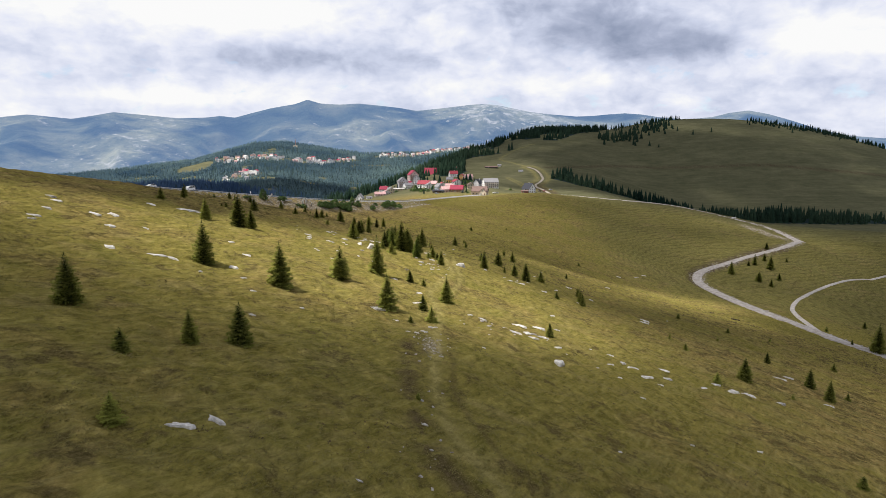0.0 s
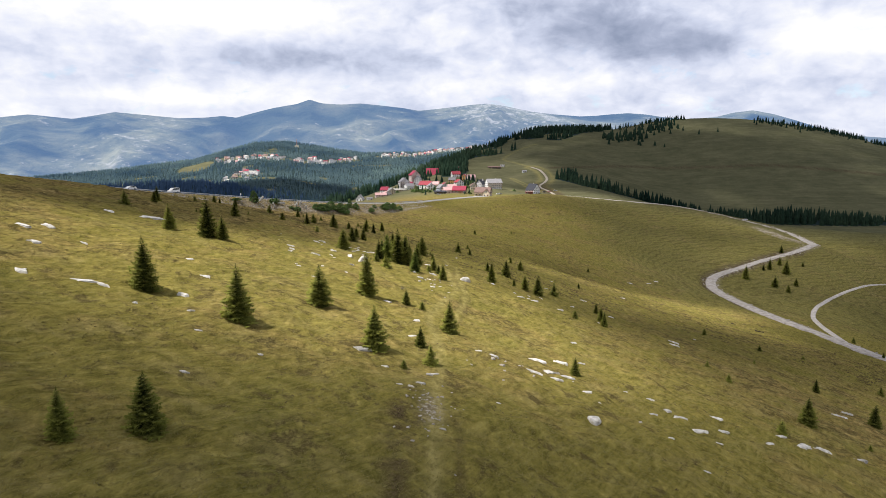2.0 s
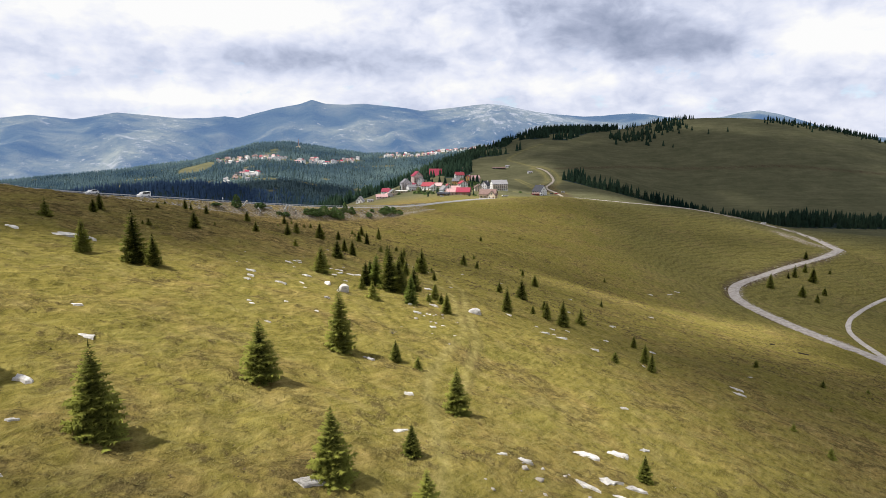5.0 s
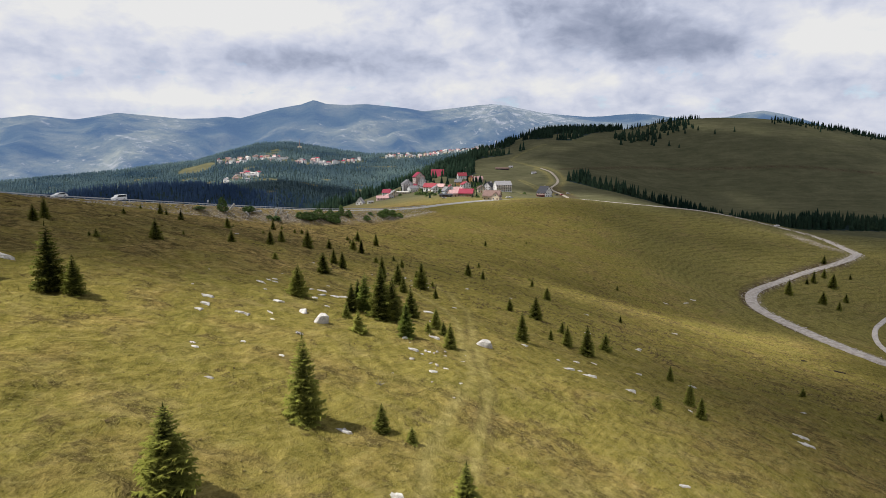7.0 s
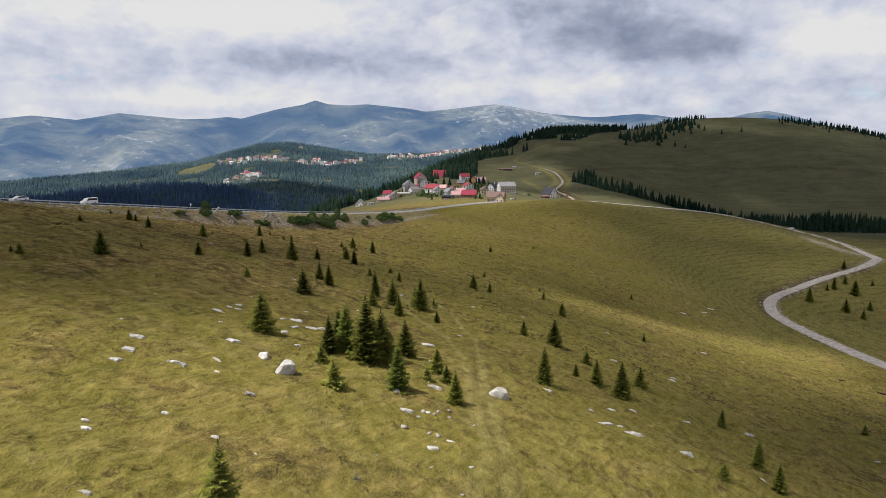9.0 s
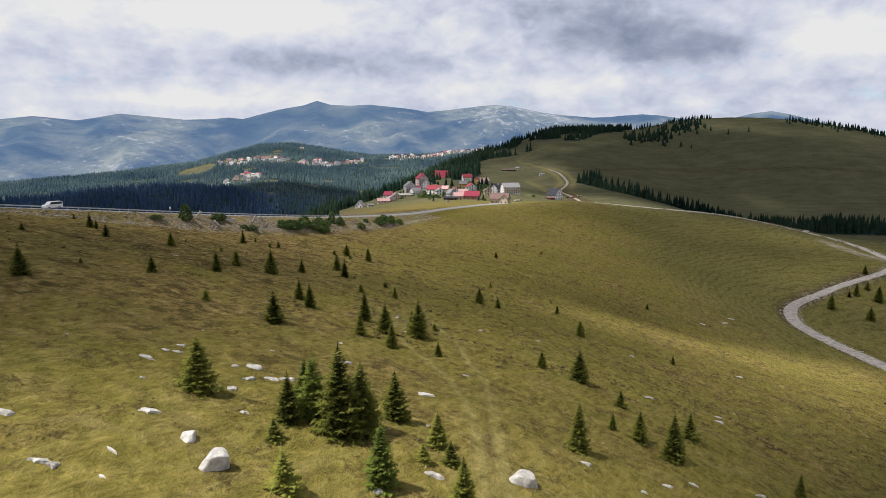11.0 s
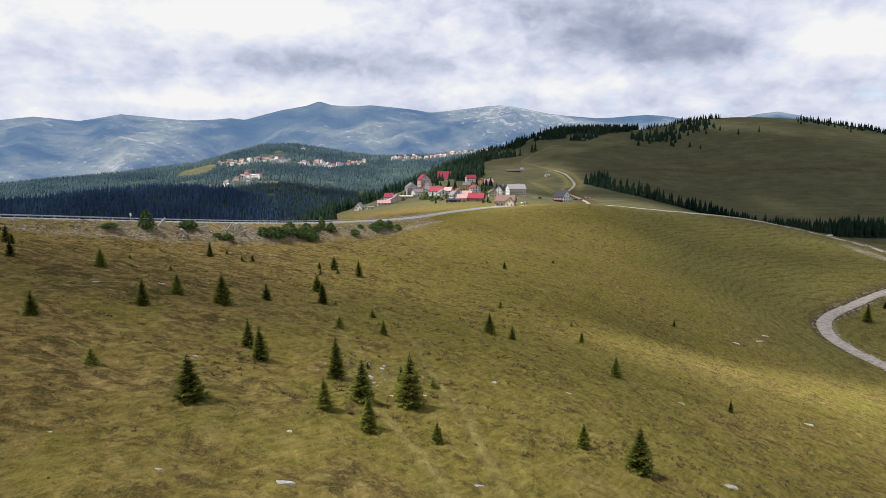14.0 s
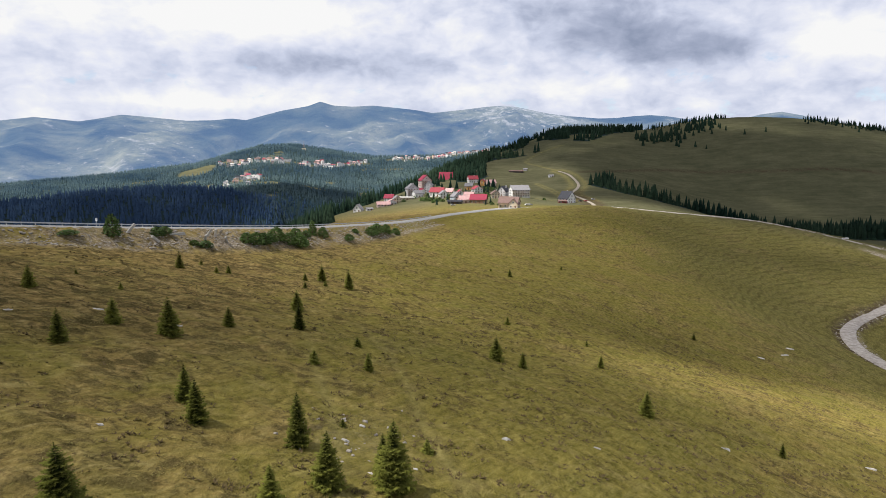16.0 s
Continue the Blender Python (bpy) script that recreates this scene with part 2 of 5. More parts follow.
def mottled(dark, light, scale=1.0, bump=0.02, space="place"):
    def build(g, place, own, dice):
        v = place if space == "place" else own
        n = g.math("ADD", g.math("MULTIPLY", g.noise(v, scale, 5, 0.62, 0.3), 0.7), g.math("MULTIPLY", g.noise(v, scale * 7, 4, 0.65), 0.3))
        n = g.math("ADD", n, g.math("MULTIPLY_ADD", dice, 0.16, -0.08))
        return g.ramp(n, [(0.32, dark), (0.68, light)]), n, bump
    return build


GRASS = material("meadow_grass", grassland, 1.0, **{"Specular IOR Level": 0.0})
# the blue emission imitates distance haze over the mountains
FAR = material("mountain_slopes_haze_glow", far_slopes, 1.0, **{"Emission Color": (0.20, 0.44, 1.0, 1), "Emission Strength": 0.24})
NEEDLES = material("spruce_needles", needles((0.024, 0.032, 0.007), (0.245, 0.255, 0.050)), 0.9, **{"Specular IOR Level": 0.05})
# greener copy of the needles, with sunlight on the clump put into the colour
SUNLIT = material("sunlit_needles", needles((0.030, 0.050, 0.010), (0.19, 0.23, 0.045)), 0.9, **{"Specular IOR Level": 0.05})
WOODS = material("wood_needles", island_needles((0.007, 0.019, 0.014), (0.038, 0.062, 0.036)), 1.0, **{"Specular IOR Level": 0.03})
# spur coloured dark blue for cloud shade, plateau tinted blue for haze
SPURWOODS_SHADED = material("spur_needles_shaded", island_needles((0.026, 0.050, 0.100), (0.050, 0.086, 0.145)), 1.0, **{"Specular IOR Level": 0.03})
FARWOODS_HAZED = material("far_needles_hazed", island_needles((0.026, 0.052, 0.078), (0.108, 0.155, 0.150)), 1.0, **{"Specular IOR Level": 0.03})
LEAVES = material("shrub_leaves", needles((0.020, 0.045, 0.012), (0.10, 0.16, 0.04)), 0.7)
BARK = material("bark", mottled((0.05, 0.035, 0.025), (0.14, 0.10, 0.075), 6, 0.02), 0.95)
STONE = material("pale_limestone", mottled((0.288, 0.269, 0.250), (0.825, 0.800, 0.762), 1.8, 0.18), 0.95)
ASPHALT = material("asphalt", mottled((0.224, 0.217, 0.217), (0.364, 0.357, 0.350), 0.6, 0.004), 0.85)
GRAVELLED = material("gravel", mottled((0.246, 0.217, 0.196), (0.609, 0.558, 0.515), 0.45, 0.03), 0.95)

PAINTS = {}


def paint(name, colour, rough=0.8):
    """A painted or rendered surface with slight dirt."""
    if name not in PAINTS:
        PAINTS[name] = material(name, mottled(tuple(c * 0.72 for c in colour), tuple(min(1, c * 1.12) for c in colour), 0.5, 0.01), rough)
    return PAINTS[name]


GLASS = material("window_glass", lambda g, p, o, d: (0.03, 0.035, 0.045), 0.12, **{"Specular IOR Level": 0.6})
STEEL = material("galvanised_steel", mottled((0.42, 0.43, 0.45), (0.62, 0.63, 0.65), 1.5, 0.002), 0.45, **{"Metallic": 0.6})
CONCRETE = material("concrete", mottled((0.34, 0.33, 0.31), (0.60, 0.58, 0.55), 0.8, 0.02), 0.9)
RUBBER = material("tyre_rubber", lambda g, p, o, d: (0.02, 0.02, 0.02), 0.8)
RUBBLE = material("rubble_stone", mottled((0.232, 0.203, 0.174), (0.696, 0.652, 0.594), 1.1, 0.05), 0.95)


def blades_of(low, high, dark):
    def build(g, place, own, dice):
        one = g.add("ShaderNodeNewGeometry").outputs["Random Per Island"]
        patch = g.noise(place, 0.09, 4, 0.6, 0.5)
        t = g.math("ADD", g.math("MULTIPLY_ADD", patch, 1.7, -0.6), g.math("MULTIPLY_ADD", one, 0.6, -0.15), clamp=True)
        return g.ramp(t, [(0.0, dark), (0.4, low), (1.0, high)])
    return build


BLADES = material("grass_blades", blades_of((0.175, 0.150, 0.043), (0.270, 0.222, 0.080), (0.130, 0.115, 0.032)), 0.85)
HEATH = material("heath_twigs", blades_of((0.105, 0.076, 0.034), (0.165, 0.120, 0.054), (0.066, 0.050, 0.021)), 0.95)
DIRT = material("dirt_lane", mottled((0.20, 0.17, 0.135), (0.42, 0.37, 0.31), 0.4, 0.03), 0.95)
# for the unseen cloud sheet that is added overhead to block the sun
SHADE_CLOUD = bpy.data.materials.new("shade_cloud_vapour")
SHADE_CLOUD.use_nodes = True
vapour = Nodes(SHADE_CLOUD.node_tree)
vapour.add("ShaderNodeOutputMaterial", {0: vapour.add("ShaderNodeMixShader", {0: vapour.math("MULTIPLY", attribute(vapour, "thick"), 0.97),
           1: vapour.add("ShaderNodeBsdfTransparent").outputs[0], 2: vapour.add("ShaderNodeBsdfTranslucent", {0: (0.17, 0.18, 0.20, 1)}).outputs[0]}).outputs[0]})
DEADWOOD = material("dead_wood", mottled((0.10, 0.09, 0.08), (0.26, 0.24, 0.22), 3.0, 0.02), 0.95)
CHARRED = material("dark_log", mottled((0.012, 0.010, 0.009), (0.045, 0.036, 0.030), 2.0, 0.02), 0.95)


# ---- the lie of the land ----
def sstep(a, b, v):
    t = np.clip((v - a) / (b - a), 0, 1)
    return t * t * (3 - 2 * t)


def hash2(i, j, seed):
    v = np.sin(i * 127.1 + j * 311.7 + seed * 74.7) * 43758.5453
    return v - np.floor(v)


def vnoise(x, y, seed=0):
    """Smooth value noise, -1 to 1, vectorised."""
    i, j = np.floor(x), np.floor(y)
    u, v = x - i, y - j
    u, v = u * u * (3 - 2 * u), v * v * (3 - 2 * v)
    a, b = hash2(i, j, seed), hash2(i + 1, j, seed)
    c, d = hash2(i, j + 1, seed), hash2(i + 1, j + 1, seed)
    return 2 * (a + (b - a) * u + (c - a) * v + (a - b - c + d) * u * v) - 1


def fbm(x, y, seed=0, octaves=4):
    return sum(vnoise(x * 2**k, y * 2**k, seed + k) / 2**k for k in range(octaves))


MEADOW = {(0, 0): -58.90, (0, 1): -9.55, (0, 2): 16.52, (0, 3): 6.10, (0, 4): -3.61, (1, 0): -52.16, (1, 1): 20.23, (1, 2): 11.41, (1, 3): -0.04, (2, 0): -2.16, (2, 1): -3.99, (2, 2): -3.81, (3, 0): 7.14, (3, 1): 0.31, (4, 0): -2.11}
# swells and hollows: fine ones in a lattice over the near slope, broad ones one by one (x, y, height)
SWELLS = {-45: (-1.8, 0.1, -0.1, 1.3, 0.7), -15: (-0.3, -0.2, 1.2, -0.2, 0.4), 15: (-0.3, -1.0, 1.2, 0.9, 0.8), 45: (-0.3, 0.4, 0.2, -0.6, -1.5)}
BROAD = [(180, 430, -6.9), (300, 525, 13.3), (100, 340, -7.4), (40, 400, 0.9), (-40, 300, -3.2), (0, 290, 0.4), (230, 610, 7.6), (100, 600, 11.3), (40, 640, -1.5), (-20, 560, 2.2), (-70, 610, -5.0), (-15, 465, 3.9)]


def meadow(x, y):
    """The hillside that the camera flies over, with its crest at the far side."""
    x, y = np.clip(x, -190, 330), np.clip(y, -90, 660)
    X, Y = (x - 80) / 200, (y - 300) / 300
    z = sum(c * X**i * Y**j for (i, j), c in MEADOW.items())
    for sx, row in SWELLS.items():
        for k, amount in enumerate(row):
            z = z + amount * np.exp(-((x - sx) ** 2 + (y - 70 - 40 * k) ** 2) / 26**2)
    for sx, sy, amount in BROAD:
        z = z + amount * np.exp(-((x - sx) ** 2 + (y - sy) ** 2) / 60**2)
    return z


def catmull(points, step):
    """A smooth line through the points, sampled about every step metres."""
    p = np.array([points[0], *points, points[-1]], float)
    rows = []
    for k in range(1, len(p) - 2):
        n = max(2, int(np.linalg.norm(p[k + 1] - p[k]) / step))
        for t in np.arange(n) / n:
            rows.append(0.5 * (2 * p[k] + (p[k + 1] - p[k - 1]) * t + (2 * p[k - 1] - 5 * p[k] + 4 * p[k + 1] - p[k + 2]) * t**2
                               + (3 * p[k] - p[k - 1] - 3 * p[k + 1] + p[k + 2]) * t**3))
    return np.array(rows + [p[-1]])


# the asphalt road on its embankment (x, y, z), the gravel road and the cart track (x, y)
ROAD = catmull([(-190, 60, 12), (-150, 165, -1.2), (-121, 236, -11.8), (-99, 286, -18.1), (-84, 320, -22.3), (-62, 370, -27.9), (-45, 415, -31.7), (-31, 460, -35),
                (-20, 510, -38.1), (-3, 570, -40.6), (38, 640, -42.5), (100, 695, -46), (112, 706, -47.2)], 3)
GRAVEL = catmull([(100, 694), (160, 676), (200, 664), (255, 650), (303, 635), (321, 622), (328, 604), (324, 575), (306, 541), (280, 516), (238, 494), (197, 463), (180, 440), (170, 402), (169, 354), (177, 311), (182, 285), (192, 266), (220, 235)], 3)
TRACK = catmull([(181, 292), (196, 340), (212, 374), (242, 416), (290, 458), (345, 485), (440, 515)], 3)
LANE = catmull([(112, 705), (128, 760), (131, 820), (129, 888), (146, 950), (157, 1002), (160, 1085), (150, 1130)], 4)
CART = catmull([(150, 1128), (128, 1188), (112, 1240), (140, 1300), (190, 1340)], 4)
EDGE_Y = (-200, 60, 165, 236, 286, 320, 370, 415, 460, 510, 570, 640, 760, 870, 1000, 1100, 1200, 1261, 1408, 1700)
EDGE_X = (-240, -190, -150, -121, -99, -84, -62, -45, -31, -25, -45, -100, -128, -104, -78, -55, -25, 0, 90, 280)


def near_line(x, y, line, reach):
    """Distance to a line, and the index of its nearest point; inf beyond reach."""
    d, k = np.full(x.shape, np.inf), np.zeros(x.shape, int)
    box = (x > line[:, 0].min() - reach) & (x < line[:, 0].max() + reach) & (y > line[:, 1].min() - reach) & (y < line[:, 1].max() + reach)
    px, py = x[box], y[box]
    best, at = np.full(px.shape, np.inf), np.zeros(px.shape, int)
    for n in range(len(line) - 1):
        a, e = line[n, :2], line[n + 1, :2] - line[n, :2]
        t = np.clip(((px - a[0]) * e[0] + (py - a[1]) * e[1]) / (e @ e), 0, 1)
        dist = np.hypot(px - a[0] - t * e[0], py - a[1] - t * e[1])
        less = dist < best
        best[less], at[less] = dist[less], n
    d[box], k[box] = best, at
    return d, k


# heights of the wooded plateau and of the mountain crest, as slopes seen along a bearing (tangent)
SPUR_B = (-1.2, -0.71, -0.62, -0.53, -0.44, -0.353, -0.28, -0.255, -0.2)
SPUR_E = (-0.062, -0.0645, -0.0605, -0.0535, -0.0495, -0.0535, -0.066, -0.10, -0.15)
WOOD_B = (-1.2, -0.71, -0.53, -0.40, -0.34, -0.30, -0.25, -0.19, -0.13, -0.04, 0.09, 0.3, 1.0)
WOOD_E = (-0.04, -0.038, -0.026, -0.012, 0.004, 0.014, 0.015, 0.006, -0.003, -0.001, 0.010, -0.03, -0.05)
PEAK_B = (-1.4, -0.7106, -0.6572, -0.6135, -0.5873, -0.5517, -0.5206, -0.4726, -0.4204, -0.3766, -0.3502, -0.3285, -0.302, -0.2713, -0.2319, -0.2127, -0.1929, -0.1627, -0.1324, -0.0979, -0.0678, -0.042, -0.0162, 0.0139, 0.0413, 0.0652, 0.0866, 0.108, 0.138, 0.1679, 0.2106, 0.236, 0.2613, 0.2866, 0.3121, 0.3418, 0.385, 0.4264, 0.4511, 0.4821, 0.5139, 0.5505, 0.5874, 0.6427, 0.7037, 1.)
PEAK_E = (0.045, 0.0444, 0.0498, 0.0471, 0.0454, 0.0506, 0.0558, 0.053, 0.0493, 0.0508, 0.0536, 0.0515, 0.0584, 0.0662, 0.0733, 0.0802, 0.0747, 0.0734, 0.0753, 0.0722, 0.069, 0.0648, 0.0673, 0.0706, 0.0739, 0.0754, 0.0728, 0.0684, 0.0623, 0.0586, 0.0548, 0.0553, 0.0573, 0.0585, 0.0565, 0.052, 0.048, 0.0511, 0.0562, 0.059, 0.0533, 0.0441, 0.0336, 0.0224, 0.0182, 0.02)


def land(x, y):
    """Height of the ground before roads are cut into it."""
    R, b = np.hypot(x, y - 75), x / np.maximum(y - 75, 1e-3)
    b = np.where(y < 90, np.sign(x) * 1.2, np.clip(b, -1.2, 1.2))
    shelf = -44 + 0.145 * np.clip(x + 10, -190, 0) - 6 * sstep(50, 110, x) - 55 * sstep(160, 430, x)
    a = meadow(x, y)
    first = 585 + 55 * sstep(30, 120, x) - 0.2 * np.maximum(x - 230, 0)
    a = a + (shelf - a) * sstep(0, 125, y - first)
    a = a + 195 * np.exp(-(((x - 640) / 530) ** 2) - ((y - 1560) / 392) ** 2) * sstep(650, 900, y)
    a = a - 10 * np.exp(-(((x - 670) / 200) ** 2) - ((y - 1530) / 170) ** 2)
    u = np.interp(y, EDGE_Y, EDGE_X) - x - 7
    a = a - 0.45 * 0.5 * (u + np.sqrt(u * u + 60))
    a = np.maximum(a, -205)
    top = np.interp(b, WOOD_B, WOOD_E) * 2600
    f = -205 + (top + 205) * np.clip((R - 1150) / 1450, 0, 1) ** 0.8 - (top + 170) * sstep(2640, 3050, R)
    f = f + 14 * fbm(x / 420, y / 420, 5, 3) * sstep(1200, 1500, R) * (1 - sstep(2300, 2600, R))
    spur = np.interp(b, SPUR_B, SPUR_E) * 1420 + 5 * fbm(x / 130, y / 130, 8, 2) - 0.25 * np.sqrt((R - 1420) ** 2 + 900) + 7
    h = np.maximum(a, np.maximum(f, np.where((R > 900) & (b < -0.2), spur, -300)))
    crest = np.interp(b, PEAK_B, PEAK_E) * 4300
    s = np.clip((R - 2950) / 1350, 0, 1)
    th = np.arctan2(x, y - 75)
    spur = 1 - np.abs(fbm(th * 9 + 0.4 * vnoise(R / 300, th * 3, 3), R / 1500, 11, 3))
    rise = s ** (0.80 + 0.35 * (1 - spur)) + 0.15 * (spur - 0.55) * s * (1 - s) * 2.2 + 0.07 * fbm(x / 420, y / 420, 21, 4) * s * (1 - s) * 2
    back = sstep(4300, 5200, R)
    m = -150 + (crest + 150) * (rise - 0.7 * back)
    return np.where(R > 2900, np.maximum(h, m), h)


def ground_height(x, y):
    """The ground with bumps, the road's embankment and the beds of the gravel road and track."""
    x, y = np.asarray(x, float), np.asarray(y, float)
    R = np.hypot(x, y - 75)
    h = land(x, y) + (0.30 * fbm(x / 8, y / 8, 31, 3) + 0.25 * vnoise(x / 30, y / 30, 40)) * sstep(3000, 500, R)
    h = h + (0.20 * fbm(x / 2.8, y / 4.2, 33, 2) + 0.14 * np.abs(vnoise(x / 1.8, y / 2.4, 36))) * sstep(420, 250, R) * (y > 0)
    h = h + 0.34 * np.maximum(0, vnoise(x / 2.6, y / 1.7, 37) + 0.4 * vnoise(x / 1.1, y / 0.9, 38) - 0.25) * sstep(600, 400, R) * (y > 0)
    d, k = near_line(x, y, ROAD, 40)
    rz = ROAD[k, 2] - 0.35
    bank = rz - 0.55 * np.maximum(d - 4.6, 0) + 0.40 * fbm(x / 2.7, y / 2.7, 50, 3) * sstep(4.8, 7, d)
    right = np.where(np.isfinite(d), bank, -1e9)
    h = np.where(d < 4.6, rz, np.maximum(h, right))
    d, k = near_line(x, y, GRAVEL, 12)
    c = land(GRAVEL[k, 0], GRAVEL[k, 1]) - 0.30
    h = np.where(np.isfinite(d), h + (c - h) * (1 - sstep(3.2, 8.5, d)), h)
    d, k = near_line(x, y, LANE, 12)
    c = land(LANE[k, 0], LANE[k, 1]) - 0.3
    h = np.where(np.isfinite(d), h + (c - h) * (1 - sstep(2.6, 8, d)), h)
    d, k = near_line(x, y, TRACK, 10)
    c = land(TRACK[k, 0], TRACK[k, 1]) - 0.25
    return np.where(np.isfinite(d), h + (c - h) * (1 - sstep(1.6, 5, d)), h)


# ---- building helpers ----
def mesh_of(name, verts, faces, mats, slots=None, smooth=False):
    """A mesh from arrays; faces all have the same number of corners."""
    verts, faces = np.asarray(verts, np.float32), np.asarray(faces, np.int32)
    me = bpy.data.meshes.new(name)
    me.vertices.add(len(verts))
    me.vertices.foreach_set("co", verts.ravel())
    n, k = faces.shape
    me.loops.add(n * k)
    me.loops.foreach_set("vertex_index", faces.ravel())
    me.polygons.add(n)
    me.polygons.foreach_set("loop_start", np.arange(0, n * k, k, dtype=np.int32))
    me.polygons.foreach_set("loop_total", np.full(n, k, np.int32))
    for m in mats if isinstance(mats, (list, tuple)) else [mats]:
        me.materials.append(m)
    if slots is not None:
        me.polygons.foreach_set("material_index", np.asarray(slots, np.int32))
    if smooth:
        me.polygons.foreach_set("use_smooth", np.ones(n, bool))
    me.update(calc_edges=True)
    me.validate()
    return me


def part(name, bm, mat, parent=None, label="", smooth=False):
    """Links a bmesh as one mesh object under a thing or a part."""
    me = bpy.data.meshes.new(name)
    bm.to_mesh(me)
    bm.free()
    me.materials.append(mat)
    if smooth:
        me.polygons.foreach_set("use_smooth", np.ones(len(me.polygons), bool))
    ob = new(name, me)
    ob.parent = parent
    return tagged(ob, label)


def height_at(x, y):
    return float(ground_height(np.array([float(x)]), np.array([float(y)]))[0])


def set_field(me, name, values):
    me.attributes.new(name, "FLOAT", "POINT").data.foreach_set("value", np.asarray(values, np.float32))


# the flattened footpath up the slope, and the stony stretch on it
PATH = catmull([(3.9, 38), (2.6, 41), (1.3, 44), (0.3, 47.5), (-0.5, 54.5), (-0.8, 62), (-0.6, 70), (-1.0, 76), (-0.6, 84), (-0.6, 92), (-1.3, 100), (-2.4, 110), (-2.0, 116), (-0.3, 125), (1.6, 132), (2.2, 137), (1.2, 148), (0.6, 162), (-1.7, 176),
                (-6, 187), (-11, 195), (-12.8, 206), (-18.4, 222), (-24, 240)], 3)
RUT = catmull([(1.2, 112), (2.6, 124), (3.9, 133), (3.6, 139), (3.0, 147), (2.8, 158), (3.0, 170), (2.6, 180), (0.2, 192), (-0.8, 200), (-4.5, 210), (-10, 233), (-18.5, 257), (-24, 270)], 3)
FURROW = catmull([(1.2, 68), (1.1, 57.5), (2.2, 50), (3.7, 45), (5.1, 41), (6.7, 38.5)], 2)
WASHOUT = catmull([(-3.0, 76), (-3.9, 70), (-3.3, 60), (-2.9, 52), (-1.7, 46.5), (-0.8, 41.6), (0.8, 37.8), (1.8, 36)], 2)
YARD = catmull([(68, 792), (90, 796), (112, 806)], 3)
HILLWAY = catmull([(180, 1110), (230, 1136), (309, 1198), (372, 1220), (451, 1209), (518, 1198), (581, 1197), (631, 1191), (675, 1180), (780, 1165), (880, 1150)], 6)
HAUL = catmull([(104, 1010), (112, 930), (112, 840)], 4)
STRIP = catmull([(182, 985), (205, 915), (240, 868), (300, 862), (370, 890), (440, 905), (520, 895), (640, 872), (800, 850), (980, 820)], 8)


# the far resort's rows of houses along its lanes
VILLAGES = [np.array(v, float) for v in (((-790, 2262), (-640, 2170), (-556, 2173)), ((-500, 2160), (-440, 2230), (-334, 2440)), ((-245, 2565), (-108, 2580), (0, 2650), (150, 2660)), ((-650, 1900), (-555, 1915)))]


def wood_cover(x, y):
    """Where the ground is wooded, 0 to 1: far plateau, flank beside the hamlet, strip in the dip, ridges of the big hill."""
    R, b = np.hypot(x, y - 75), x / np.maximum(y - 75, 1)
    n = fbm(x / 170, y / 170, 61, 3)
    far = (R > 640) * (np.interp(y, EDGE_Y, EDGE_X) - x > 14) * (1 - sstep(2640, 2750, R)) * (b < 0.16) * (fbm(x / 90, y / 60, 66, 3) > np.where(R < 1640, -9, -0.95)) * (y > 200)
    lawn = np.exp(-(((b + 0.40) / 0.03) ** 2) - ((R - 2290) / 60) ** 2) + 0.9 * np.exp(-(((b + 0.145) / 0.014) ** 2) - ((R - 1750) / 50) ** 2)
    lawn = lawn + 0.9 * np.exp(-(((b + 0.50) / 0.05) ** 2) - ((R - 2260) / 26) ** 2)
    far = far * (lawn + 0.2 * n < 0.55)
    for line in VILLAGES:
        d, _ = near_line(x, y, line, 60)
        far = far * (d > (34 if line[0, 0] == -245 else 18))
    u = np.interp(y, EDGE_Y, EDGE_X) - x
    flank = (u > 3 + 8 * n) & (u < 420) & (y > 640) & (y < 1500)
    crown = (x > -20) & (x < 430) & (y > 1250 + 0.60 * x + 45 * n) & (y < 1690) & (x < 400 + 50 * n)
    crown &= fbm(x / 48, y / 48, 67, 3) > -0.12 - 0.5 * sstep(1420, 1520, y - 0.3 * x)
    grove = (y > 1010) & (y < 1320) & (u > -95 + 12 * n) & ~((np.abs(x + 21) < 15) & (y < 1096)) & (x < 45 + 10 * n)
    crown = crown | grove
    d, _ = near_line(x, y, STRIP, 80)
    strip = d < 22 + 14 * n
    return np.clip(far + flank + crown + strip, 0, 1).astype(float)


def build_ground():
    front = np.radians(np.concatenate([np.arange(-46, 46.01, 0.2), np.arange(50, 312, 5.0)]))
    radii, r = [], 2.5
    while r < 4850:
        radii.append(r)
        r += min(max(0.55, (0.0046 if r < 420 else 0.0064) * r), 28)
    radii = np.array(radii)
    A, Rr = np.meshgrid(front, radii)
    x, y = np.sin(A) * Rr, np.cos(A) * Rr - 30
    z = ground_height(x.ravel(), y.ravel())
    x, y = x.ravel(), y.ravel()
    n, m = A.shape
    i, j = np.meshgrid(np.arange(n - 1), np.arange(m), indexing="ij")
    k = (j + 1) % m
    faces = np.stack([i * m + j, (i + 1) * m + j, (i + 1) * m + k, i * m + k], -1).reshape(-1, 4)[:, ::-1]
    cut = int(np.searchsorted(radii, 2900))
    verts = np.stack([x, y, z], -1)
    near = faces[: (cut) * m]
    me = mesh_of("ground", verts[: (cut + 1) * m], near, GRASS, smooth=True)
    xs, ys = x[: (cut + 1) * m], y[: (cut + 1) * m]
    upper = sstep(10, -50, xs) * sstep(110, 240, ys) * 0.70 + sstep(25, 80, xs) * sstep(330, 120, ys) * 0.42
